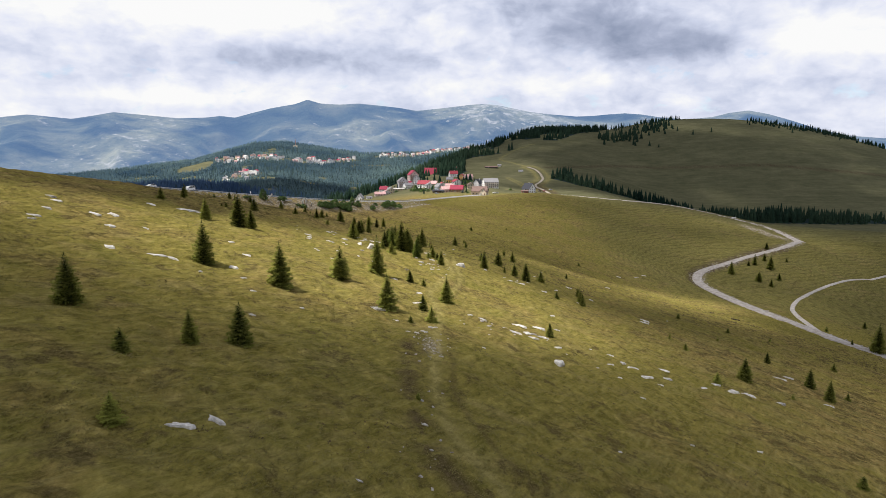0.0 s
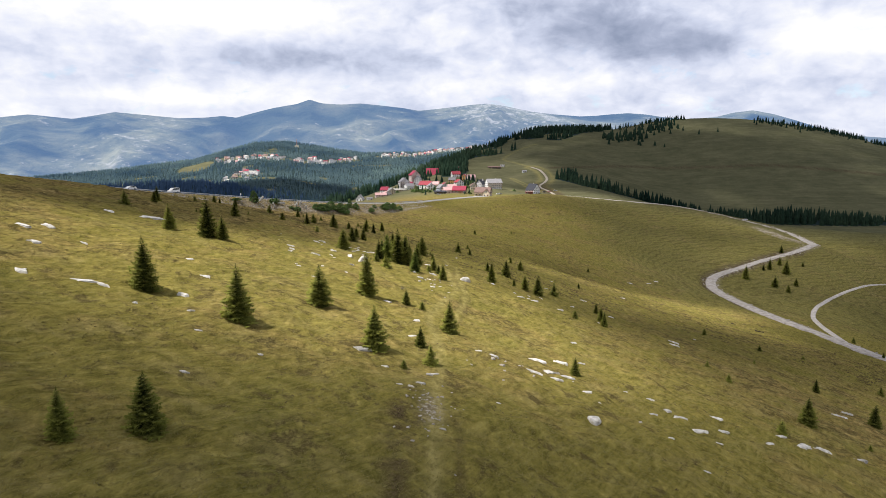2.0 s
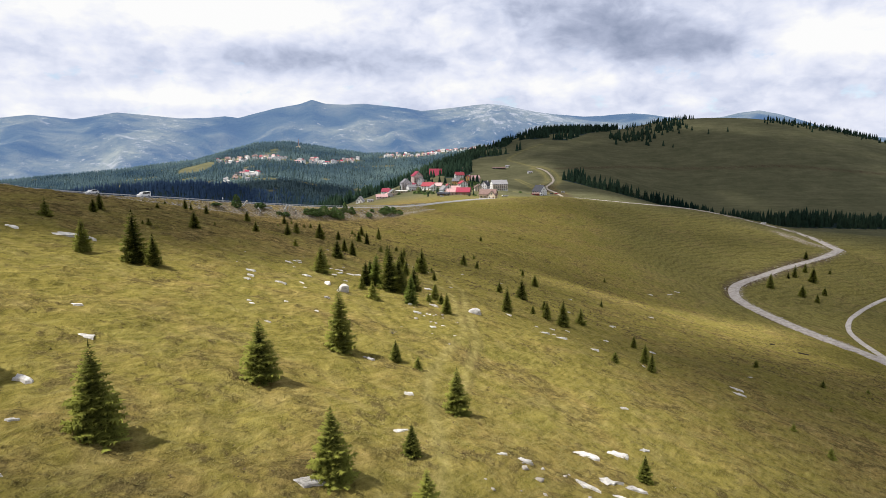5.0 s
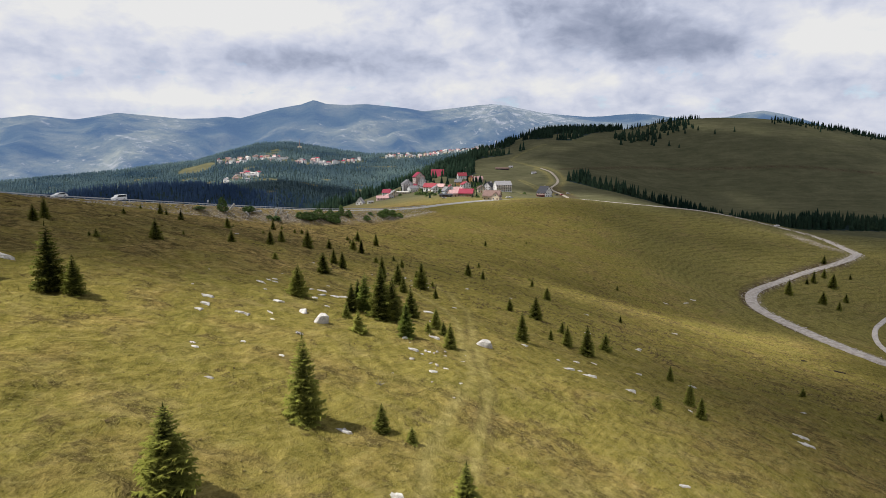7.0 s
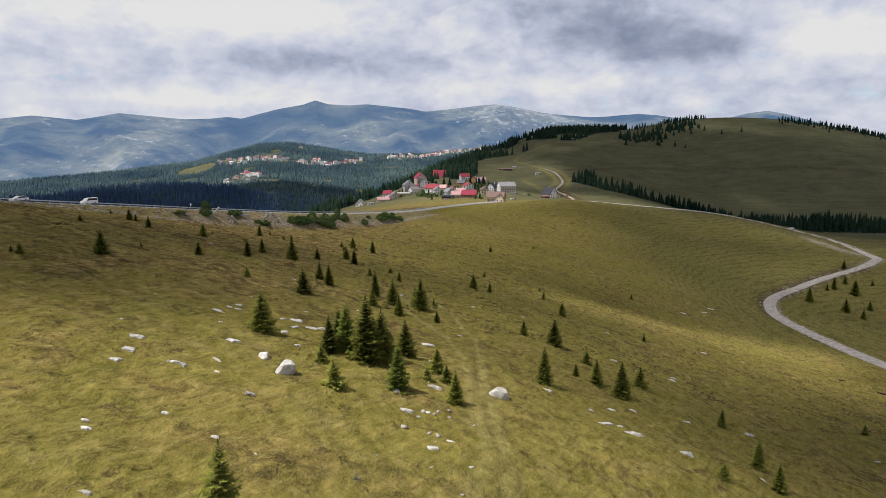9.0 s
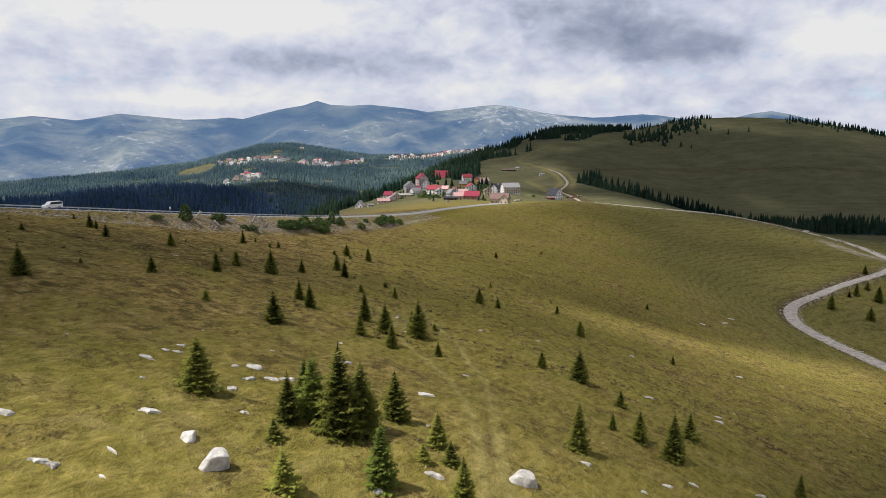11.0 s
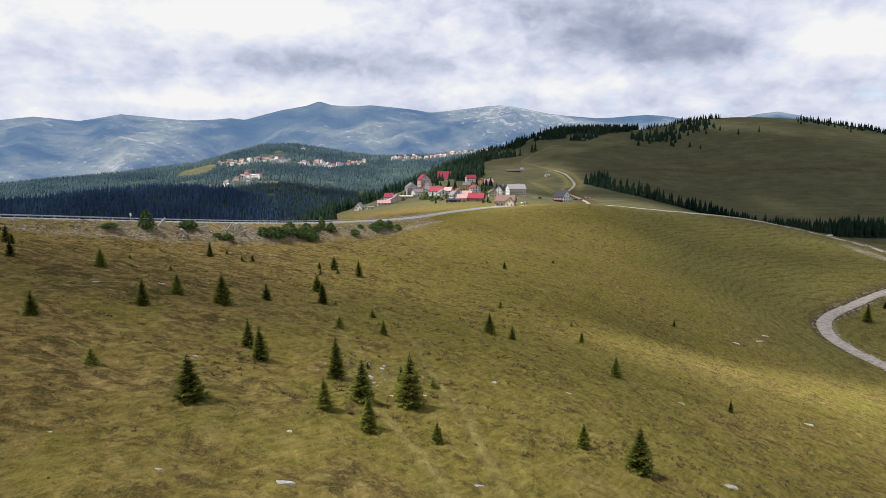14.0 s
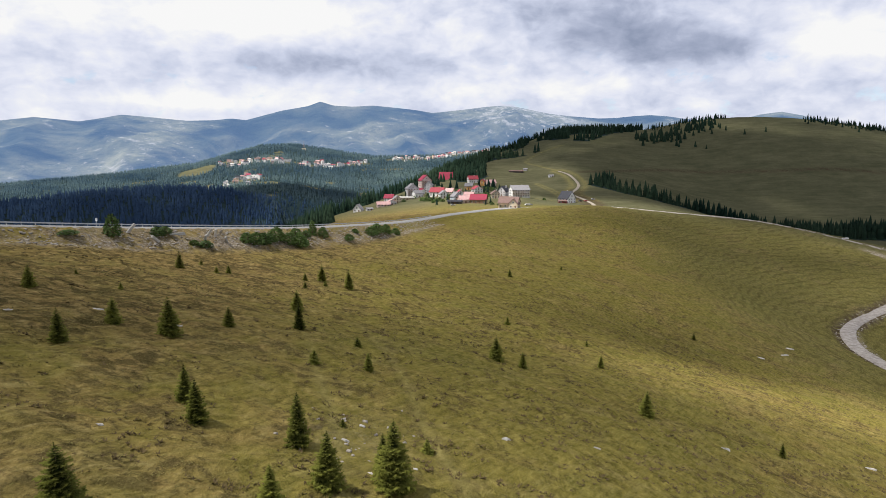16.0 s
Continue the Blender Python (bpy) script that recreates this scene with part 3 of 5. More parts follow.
    bowl = sstep(80, 150, xs) * sstep(300, 380, ys) * (1 - sstep(760, 900, ys))
    dry = 0.02 + upper - 0.30 * bowl - 0.12 * np.exp(-((xs / 22) ** 2)) * sstep(260, 200, ys) + 0.12 * sstep(560, 640, ys) * (xs < 330)
    dry = dry + sstep(800, 1000, ys) * 0.12 - 0.55 * np.exp(-(((xs + 20) / 110) ** 2) - ((ys - 780) / 150) ** 2)
    dry = dry - 0.16 * sstep(140, 200, ys) * sstep(-70, -20, xs) * sstep(430, 330, ys)
    dry = dry - 0.45 * np.exp(-((np.where(np.isfinite(near_line(xs, ys, ROAD, 14)[0]), near_line(xs, ys, ROAD, 14)[0], 99) / 9) ** 4)) * sstep(300, 340, ys)
    set_field(me, "dry", dry)
    # how far the colour goes to the hazed, shaded pasture tone
    set_field(me, "haze_shade", np.maximum(0.95 * sstep(560, 780, ys + 0.25 * xs), 0.35 * bowl))
    set_field(me, "steps", bowl * 0.9 + 0.25 * sstep(800, 1000, ys) * (xs > 200))
    d1, _ = near_line(xs, ys, PATH, 6)
    d2, _ = near_line(xs, ys, RUT, 6)
    d3, _ = near_line(xs, ys, CART, 14)
    d4, _ = near_line(xs, ys, LANE, 24)
    d5, _ = near_line(xs, ys, YARD, 8)
    d6, _ = near_line(xs, ys, HAUL, 12)
    set_field(me, "path", 0.4 * np.exp(-((d3 / 2.6) ** 2)) + 0.6 * np.exp(-((d5 / 1.6) ** 2)) + 0.45 * np.exp(-(((d6 - 3) / 1.8) ** 2)) + 0.45 * np.exp(-(((d4 - 9) / 4) ** 2)) * (ys > 800) + 0.85 * np.maximum(np.exp(-((d1 / 0.60) ** 2)), np.exp(-((d2 / 0.60) ** 2))) * sstep(300, 180, ys))
    dr, _ = near_line(xs, ys, ROAD, 30)
    dg, kg = near_line(xs, ys, GRAVEL, 16)
    cut_bank = np.where(np.isfinite(dg), sstep(9, 5, dg) * (xs < GRAVEL[kg, 0] + 2) * sstep(345, 370, ys) * sstep(530, 510, ys), 0)
    earth = np.where(np.isfinite(d4), sstep(15, 8, d4) * sstep(720, 760, ys) * sstep(960, 900, ys) * 0.8, 0) + 0.5 * np.where(np.isfinite(dg), sstep(9, 4, dg) * sstep(620, 645, ys), 0)
    dh, _ = near_line(xs, ys, HILLWAY, 12)
    dw, _ = near_line(xs, ys, WASHOUT, 6)
    df, _ = near_line(xs, ys, FURROW, 6)
    worn = 0.75 * np.exp(-((dw / 1.0) ** 2)) + 0.45 * np.exp(-((df / 0.35) ** 2)) + 0.4 * np.exp(-(((d2 - 0.8) / 0.35) ** 2))
    set_field(me, "soil", np.clip(0.9 * cut_bank + earth + worn + 0.95 * np.exp(-((dh / 5.0) ** 2)), 0, 1))
    bank = np.where(np.isfinite(dr), 0.85 * np.exp(-(((np.where(np.isfinite(dr), dr, 99) - 11.5) / 3.2) ** 2)) + 0.35 * sstep(10, 7, dr), 0) * sstep(200, 300, ys) * sstep(520, 430, ys)
    scree = bank + 0.75 * np.exp(-(((xs + 1.3) / 0.9) ** 2) - ((ys - 71) / 3.5) ** 2) + 0.14 * np.exp(-(((xs + 10) / 5) ** 2) - ((ys - 206) / 6) ** 2)
    scree = scree + np.where(np.isfinite(dg), 0.7 * sstep(6.5, 3.5, dg), 0)
    scree = scree + 1.6 * np.exp(-(((xs - 296) / 10) ** 4) - ((ys - 578) / 32) ** 4)
    set_field(me, "scree", np.clip(scree, 0, 1))
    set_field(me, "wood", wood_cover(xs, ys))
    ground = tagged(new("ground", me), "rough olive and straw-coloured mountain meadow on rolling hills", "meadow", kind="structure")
    far = verts[cut * m:]
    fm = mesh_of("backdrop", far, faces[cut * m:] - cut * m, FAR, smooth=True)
    tagged(new("backdrop", fm), "blue-green mountain range with pale rocky slopes, haze added as glow", "mountains", kind="structure")


build_ground()


# ---- unseen cloud layer, added overhead to shade the land ----
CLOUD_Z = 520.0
# gaps placed for sun patches on the land, negative ones thicken it (x, y, two half-widths, turn in degrees, strength)
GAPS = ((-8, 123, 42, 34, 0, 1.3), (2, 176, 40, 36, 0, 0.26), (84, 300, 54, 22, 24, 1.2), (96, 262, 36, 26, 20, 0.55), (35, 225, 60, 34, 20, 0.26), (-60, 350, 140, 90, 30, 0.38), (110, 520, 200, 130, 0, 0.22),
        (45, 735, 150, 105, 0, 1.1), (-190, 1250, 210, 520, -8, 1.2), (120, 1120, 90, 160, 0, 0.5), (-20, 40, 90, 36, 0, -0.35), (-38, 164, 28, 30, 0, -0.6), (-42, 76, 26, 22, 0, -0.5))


def build_shade_clouds():
    """Stratocumulus added out of view as a shade: one uneven sheet, thick in its masses and thin at the ragged gaps."""
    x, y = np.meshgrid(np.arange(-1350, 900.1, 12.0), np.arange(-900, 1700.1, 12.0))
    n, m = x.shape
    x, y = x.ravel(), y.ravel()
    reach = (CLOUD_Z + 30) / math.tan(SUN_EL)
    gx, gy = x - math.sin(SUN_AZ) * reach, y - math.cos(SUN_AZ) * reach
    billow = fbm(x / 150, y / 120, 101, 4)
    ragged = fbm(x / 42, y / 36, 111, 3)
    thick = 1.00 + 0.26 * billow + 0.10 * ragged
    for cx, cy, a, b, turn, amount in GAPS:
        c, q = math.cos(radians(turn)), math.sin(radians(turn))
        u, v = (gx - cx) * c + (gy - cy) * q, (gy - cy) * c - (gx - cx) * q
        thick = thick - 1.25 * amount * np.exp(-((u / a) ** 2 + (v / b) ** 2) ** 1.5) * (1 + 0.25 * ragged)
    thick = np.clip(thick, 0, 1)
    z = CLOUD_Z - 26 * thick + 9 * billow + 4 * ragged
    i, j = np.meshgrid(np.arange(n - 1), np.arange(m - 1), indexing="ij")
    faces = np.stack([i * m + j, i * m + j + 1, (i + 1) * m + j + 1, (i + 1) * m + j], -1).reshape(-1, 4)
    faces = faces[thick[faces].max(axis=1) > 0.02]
    me = mesh_of("cloud_layer", np.stack([x, y, z], -1), faces, SHADE_CLOUD, smooth=True)
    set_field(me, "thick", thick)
    tagged(new("cloud_layer", me), "unseen cloud layer added to shade the land, with placed gaps", "clouds", kind="stuff")


def ribbon(name, line, width, mat, label, crown=0.06, lift=0.0, wobble=0.0):
    """A road surface with thickness along a line; heights from the line or from the land."""
    z = line[:, 2] if line.shape[1] > 2 else land(line[:, 0], line[:, 1])
    t = np.gradient(line[:, :2], axis=0)
    t /= np.linalg.norm(t, axis=1)[:, None]
    side = np.stack([t[:, 1], -t[:, 0]], -1)
    k = np.arange(len(line))
    wl = width / 2 * (1 + wobble * vnoise(k * 0.31, k * 0 + 1.5, 70))
    wr = width / 2 * (1 + wobble * vnoise(k * 0.27, k * 0 + 7.5, 71))
    rows = []
    for f, dz in ((-1.12, -0.5), (-1, -crown), (-0.5, -crown / 3), (0, 0), (0.5, -crown / 3), (1, -crown), (1.12, -0.5)):
        w = wl if f < 0 else wr
        rows.append(np.concatenate([line[:, :2] + side * (f * w)[:, None], (z + dz + lift)[:, None]], 1))
    v = np.stack(rows, 1)
    n, m = v.shape[:2]
    i, j = np.meshgrid(np.arange(n - 1), np.arange(m - 1), indexing="ij")
    faces = np.stack([i * m + j, i * m + j + 1, (i + 1) * m + j + 1, (i + 1) * m + j], -1).reshape(-1, 4)
    return tagged(new(name, mesh_of(name, v.reshape(-1, 3), faces, mat, smooth=True)), label, "road", kind="structure")


build_shade_clouds()
ribbon("road_1", ROAD, 7.2, ASPHALT, "grey asphalt mountain road on a rubble embankment")
ribbon("road_2", GRAVEL, 5.8, GRAVELLED, "pale gravel road winding down the meadow", 0.05, 0.18, 0.18)
ribbon("road_3", TRACK, 2.5, GRAVELLED, "narrow pale dirt track branching off the gravel road", 0.03, 0.22, 0.2)
ribbon("road_4", LANE, 3.4, DIRT, "brownish dirt lane climbing from the hamlet over the grass", 0.04, 0.0, 0.2)


# ---- spruces ----
def spruce_arrays(seed, tiers=15, spread=0.27, skirt=0.05):
    """A young spruce one metre high: drooping fronds with side sprigs round a thin stem."""
    rnd = random.Random(seed)
    V, F = [], []

    def tri(a, b, c):
        F.append((len(V), len(V) + 1, len(V) + 2))
        V.extend((a, b, c))

    lean = (rnd.uniform(-0.025, 0.025), rnd.uniform(-0.025, 0.025))
    for k in range(tiers):
        f = k / (tiers - 1)
        z0 = skirt + (0.97 - skirt) * f ** 0.92
        reach = spread * ((1 - f) ** 0.78 * 1.0 + 0.075) * rnd.uniform(0.84, 1.12)
        count = max(8, int(19 - 8 * f))
        for q in range(count):
            a = 2 * math.pi * (q + rnd.uniform(-0.35, 0.35)) / count + k * 0.7
            L = reach * rnd.uniform(0.66, 1.16)
            ca, sa, droop = math.cos(a), math.sin(a), rnd.uniform(0.16, 0.46) * (1 - 0.6 * f)
            z = z0 + rnd.uniform(-0.02, 0.02)

            def at(s, side=0.0, drop=0.0):
                return (ca * L * s - sa * side + lean[0] * z, sa * L * s + ca * side + lean[1] * z, max(0.006, z - droop * L * s + 0.26 * L * s * s - drop))
            n = 10
            for i in range(n):
                s = 0.12 + 0.84 * i / n
                w = L * 0.34 * (1.10 - 0.80 * s) * rnd.uniform(0.7, 1.3)
                for sg in (1, -1):
                    tri(at(s), at(s + 0.12), at(s + 0.14 + rnd.uniform(0, 0.08), sg * w, L * rnd.uniform(-0.03, 0.16)))
                if i % 2:
                    tri(at(s - 0.05, 0.02 * L), at(s + 0.07, -0.02 * L), at(s + 0.05, rnd.uniform(-0.06, 0.06) * L, L * rnd.uniform(0.10, 0.24)))
            tri(at(0.84, 0.04 * L), at(0.84, -0.04 * L), at(1.06))
    tri((lean[0] + 0.008, lean[1], 0.93), (lean[0] - 0.008, lean[1], 0.93), (lean[0], lean[1], 1.03))
    tri((lean[0], lean[1] + 0.008, 0.93), (lean[0], lean[1] - 0.008, 0.93), (lean[0], lean[1], 1.03))
    # dark inner core of twigs
    m = 7
    for i in range(m):
        a, b = 2 * math.pi * i / m, 2 * math.pi * (i + 1) / m
        tri((math.cos(a) * spread * 0.42, math.sin(a) * spread * 0.42, skirt + 0.03), (math.cos(b) * spread * 0.42, math.sin(b) * spread * 0.42, skirt + 0.03), (lean[0] * 0.8, lean[1] * 0.8, 0.86))
    return np.array(V), np.array(F)


def make_spruce(seed, mat, label, **shape):
    tree = new("spruce")
    tagged(tree, label, "spruce tree", "spruces on the meadow")
    v, f = spruce_arrays(seed, **shape)
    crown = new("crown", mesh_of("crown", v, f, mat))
    crown.parent = tree
    bm = bmesh.new()
    bmesh.ops.create_cone(bm, cap_ends=True, segments=7, radius1=0.022, radius2=0.004, depth=0.9)
    bmesh.ops.translate(bm, vec=(0, 0, 0.37), verts=bm.verts)
    part("trunk", bm, BARK, tree)
    return tree


TALL = "young dark green spruce with drooping branches on the meadow"
SMALL = "small bushy dark green spruce sapling in the grass"
BRIGHT = "young spruce on the meadow, coloured yellow-green as if sunlit"
KINDS = [make_spruce(11, NEEDLES, TALL, tiers=27, spread=0.27), make_spruce(12, NEEDLES, TALL, tiers=25, spread=0.30), make_spruce(13, NEEDLES, TALL, tiers=28, spread=0.24),
         make_spruce(14, NEEDLES, TALL, tiers=23, spread=0.32), make_spruce(15, SUNLIT, BRIGHT, tiers=25, spread=0.27), make_spruce(16, NEEDLES, SMALL, tiers=13, spread=0.44, skirt=0.03),
         make_spruce(17, NEEDLES, SMALL, tiers=14, spread=0.36, skirt=0.03)]
used = set()


def stand(pick, m):
    """The model itself the first time, a copy after that."""
    if pick not in used:
        used.add(pick)
        KINDS[pick].matrix_basis = m
        return KINDS[pick]
    return copy_thing(KINDS[pick], m @ Matrix.Diagonal((*(1 / s for s in KINDS[pick].scale), 1)))


SPRUCES_NEAR = [(-18.7, 33.7, 1.75), (-24.2, 45.8, 1.78), (-2.1, 51.3, 0.58), (-21.4, 51.7, 2.77), (-18.3, 55.0, 3.67), (-34.2, 56.3, 4.38), (43.2, 60.6, 1.28), (-4.3, 81.5, 0.90), (-22.0, 83.9, 5.74), (-7.7, 85.2, 4.53), (-1.6, 85.6, 2.36), (-33.8, 88.2, 5.76), (-3.0, 92.3, 2.37), (43.6, 96.3, 1.80), (-16.5, 99.5, 4.98), (58.2, 100.3, 0.94), (17.5, 100.5, 2.32), (0.6, 104.7, 4.32), (53.0, 106.5, 3.97), (71.9, 112.2, 4.00), (-12.1, 113.8, 6.57), (-3.6, 115.3, 1.40), (-6.2, 116.3, 2.33), (74.4, 122.7, 3.78), (82.8, 123.3, 1.62), (49.6, 124.8, 1.62), (-49.1, 130.3, 4.09), (-39.9, 130.7, 3.86), (-42.6, 131.1, 6.86), (49.5, 133.7, 1.23), (-11.6, 140.4, 2.83), (76.3, 143.3, 2.66)]
SPRUCES_LOWER = [(-6.1, 143.8, 4.26), (-0.5, 145.3, 3.26), (26.8, 145.9, 1.72), (-14.2, 147.4, 1.73), (33.3, 147.5, 2.95), (-3.5, 149.3, 1.49), (-1.4, 150.3, 1.82), (-10.0, 150.5, 6.79), (-14.0, 150.6, 3.76), (-8.6, 151.9, 5.44), (-12.5, 152.0, 5.07), (-68.0, 152.6, 3.00), (-2.5, 152.8, 2.83), (-21.9, 152.9, 4.25), (34.1, 153.7, 3.36), (-13.8, 155.1, 3.88), (-6.3, 156.4, 4.09), (10.6, 161.2, 4.59), (73.2, 163.0, 0.90), (-56.8, 165.4, 1.32), (-58.0, 165.5, 0.81), (22.5, 169.1, 4.84), (-69.6, 169.8, 2.58), (37.0, 170.1, 2.54), (19.7, 172.0, 3.39), (17.2, 174.2, 2.06), (112.9, 175.5, 2.29), (-72.0, 176.5, 3.79), (-53.2, 177.9, 3.54), (28.2, 179.5, 3.32), (-24.4, 183.2, 3.77), (-34.1, 185.6, 1.56)]
SPRUCES_MIDDLE = [(21.4, 186.6, 2.34), (-9.7, 187.2, 3.35), (-3.4, 187.9, 1.95), (-14.3, 189.8, 2.99), (-54.0, 191.5, 0.77), (89.6, 192.8, 1.78), (17.1, 193.5, 4.49), (-11.3, 193.9, 4.22), (-45.6, 194.9, 2.49), (-6.6, 196.3, 5.44), (75.1, 196.6, 1.81), (12.1, 197.0, 2.57), (-7.7, 198.4, 3.35), (-23.8, 200.5, 3.61), (-15.3, 200.9, 4.59), (-26.3, 204.1, 3.18), (-4.5, 206.0, 1.46), (-12.6, 207.1, 0.86), (111.5, 208.7, 1.16), (-42.4, 211.5, 3.47), (-77.0, 213.1, 1.39), (-42.6, 222.1, 3.02), (-36.2, 222.7, 4.41), (-68.2, 223.8, 2.51), (-19.4, 225.0, 1.75), (-13.0, 227.0, 2.30), (-59.5, 232.2, 2.90), (-32.9, 233.1, 2.70), (-16.1, 237.6, 1.46), (-78.6, 238.8, 1.94), (-81.4, 241.3, 3.10), (-25.5, 241.8, 3.82)]
SPRUCES_UPPER = [(26.9, 241.9, 3.60), (48.2, 242.8, 2.17), (-53.9, 244.7, 1.14), (-64.4, 250.6, 0.93), (9.2, 252.3, 2.65), (4.9, 255.0, 3.89), (-95.5, 258.8, 1.25), (-30.8, 260.8, 3.58), (191.8, 269.1, 12.47), (26.4, 270.5, 2.45), (185.5, 277.0, 2.56), (-61.9, 283.2, 3.67), (-55.3, 286.7, 1.50), (-53.2, 288.4, 1.90), (-36.3, 289.4, 1.53), (28.2, 293.2, 1.32), (-62.1, 295.0, 1.33), (9.9, 295.2, 1.86), (-33.8, 298.8, 1.36), (-28.5, 301.3, 4.43), (-39.2, 301.3, 1.94), (189.9, 303.7, 2.80), (-36.0, 305.5, 3.98), (-39.0, 317.3, 1.22), (236.9, 344.7, 3.81), (78.9, 362.2, 2.33), (16.8, 375.8, 2.87), (9.9, 376.3, 1.03), (41.9, 416.5, 1.44), (30.8, 426.9, 1.00), (230.5, 435.3, 5.37), (226.4, 445.1, 7.33)]
SPRUCES_FAR = [(244.4, 451.5, 5.21), (212.1, 457.8, 9.43), (249.3, 474.1, 9.78), (234.7, 478.5, 3.95), (240.8, 481.8, 7.96), (268.6, 487.5, 3.22), (251.9, 489.2, 6.06), (265.9, 514.2, 5.96)]
ROCKS_NEAR = [(-4.9, 34.6, 0.40), (-15.6, 35.4, 1.40), (-14.1, 37.1, 1.33), (-0.8, 41.7, 0.36), (-1.4, 46.3, 0.61), (-1.9, 51.3, 0.43), (15.5, 51.9, 0.49), (25.2, 60.3, 0.57), (34.3, 64.4, 0.61), (-0.2, 65.8, 0.43), (-20.6, 66.4, 0.72), (24.8, 74.7, 0.56), (-17.1, 75.0, 0.70), (-3.3, 75.6, 0.63), (-4.3, 76.0, 0.63), (-2.5, 77.4, 1.02), (-23.8, 77.7, 0.83), (5.3, 78.5, 0.48), (-6.1, 80.6, 0.69), (15.4, 80.9, 1.81), (-1.7, 81.5, 0.80), (23.8, 81.7, 0.72), (-1.1, 82.2, 0.71), (-32.2, 82.5, 0.70), (-26.8, 83.4, 0.72), (-8.9, 84.3, 2.41), (-45.1, 84.4, 2.13), (-37.3, 85.9, 1.81), (31.0, 85.9, 0.77), (-39.2, 85.9, 2.65), (30.1, 89.1, 2.09), (-30.2, 89.5, 1.58)]
ROCKS_LOWER = [(-58.3, 89.5, 1.12), (39.2, 90.5, 0.95), (25.0, 91.0, 0.95), (-59.3, 91.3, 2.05), (33.9, 91.4, 1.09), (28.9, 92.3, 1.58), (44.6, 93.2, 2.11), (17.7, 93.4, 1.23), (52.3, 93.5, 1.58), (27.8, 93.7, 1.12), (47.4, 93.8, 2.13), (-50.2, 94.9, 1.28), (42.9, 95.0, 1.66), (14.1, 95.3, 1.39), (11.1, 96.1, 2.17), (4.3, 96.1, 0.89), (6.1, 96.4, 1.91), (-4.2, 96.4, 1.27), (35.2, 96.6, 2.08), (26.6, 97.0, 0.91), (-61.2, 97.4, 1.57), (15.9, 98.0, 2.23), (23.7, 98.1, 0.66), (13.6, 98.1, 2.10), (-31.2, 99.4, 1.70), (-48.5, 102.5, 1.11), (12.8, 103.4, 2.39), (-57.2, 103.5, 2.41), (16.1, 105.7, 2.46), (68.0, 105.8, 2.38), (-4.0, 105.8, 1.29), (-35.8, 106.0, 1.15)]
ROCKS_MIDDLE = [(-56.2, 107.4, 2.41), (-66.5, 108.1, 1.93), (20.3, 109.5, 1.41), (-70.0, 112.8, 2.21), (-9.0, 114.1, 1.11), (-20.9, 117.3, 0.68), (21.7, 122.4, 1.05), (67.8, 122.8, 3.04), (-24.9, 124.4, 0.59), (-25.5, 125.4, 0.61), (-14.3, 125.9, 0.31), (-17.2, 126.4, 0.62), (72.9, 128.0, 1.67), (-21.8, 128.9, 0.66), (0.7, 131.6, 0.44), (-2.3, 133.1, 1.09), (-17.5, 134.8, 1.02), (-0.9, 135.2, 0.75), (-29.1, 136.1, 1.14), (-21.2, 137.7, 0.49), (-24.3, 138.1, 0.89), (-25.0, 138.1, 1.18), (-63.9, 138.4, 2.47), (-3.8, 139.1, 0.51), (-29.6, 139.3, 1.21), (-5.0, 139.5, 1.32), (-3.0, 140.5, 0.52), (-58.4, 140.8, 7.81), (-22.4, 140.9, 0.73), (-16.3, 141.8, 1.75), (-6.2, 143.1, 0.86), (-30.9, 143.1, 1.61)]
ROCKS_UPPER = [(-19.2, 144.7, 1.44), (-34.1, 146.7, 0.45), (-23.2, 147.3, 1.49), (-2.7, 147.9, 1.75), (32.5, 149.3, 0.61), (48.9, 149.8, 2.03), (24.5, 149.9, 1.83), (4.2, 150.5, 2.56), (-17.5, 150.7, 0.73), (18.9, 151.1, 1.61), (16.3, 152.6, 1.77), (18.0, 152.9, 0.63), (50.2, 153.2, 1.97), (-26.6, 153.3, 0.63), (-20.1, 155.6, 1.04), (15.4, 156.1, 0.66), (10.7, 158.1, 1.36), (-28.9, 158.6, 1.58), (-19.7, 158.9, 1.11), (18.8, 160.2, 0.98), (-18.0, 160.3, 1.44), (-37.3, 160.8, 0.49), (-16.9, 161.0, 1.17), (-21.9, 161.4, 0.81), (-28.5, 161.8, 0.82), (22.0, 162.2, 1.01), (-27.9, 162.8, 0.76), (-20.7, 163.1, 1.84), (-28.5, 164.9, 0.72), (30.2, 165.1, 1.05), (-4.3, 167.7, 1.71), (40.4, 169.0, 1.57)]
ROCKS_FAR = [(-21.1, 170.7, 0.45), (-29.2, 172.2, 0.37), (-13.5, 172.7, 1.23), (64.7, 177.7, 1.31), (0.2, 179.9, 0.75), (-15.8, 182.8, 0.67), (-28.8, 195.0, 0.52), (39.3, 197.1, 1.54), (-8.7, 198.3, 0.46), (29.2, 198.8, 1.57), (-5.2, 201.1, 0.58), (41.3, 202.0, 1.30), (-11.9, 204.3, 0.72), (-11.0, 208.5, 0.66), (3.4, 213.6, 1.20), (-52.3, 218.3, 0.89), (14.4, 219.0, 0.65), (-47.1, 226.9, 1.00), (-37.5, 228.3, 0.87), (37.3, 237.7, 1.70), (66.1, 249.3, 1.48), (102.4, 363.3, 2.73), (116.4, 374.2, 2.46), (123.8, 386.0, 3.44)]
rnd = random.Random(5)
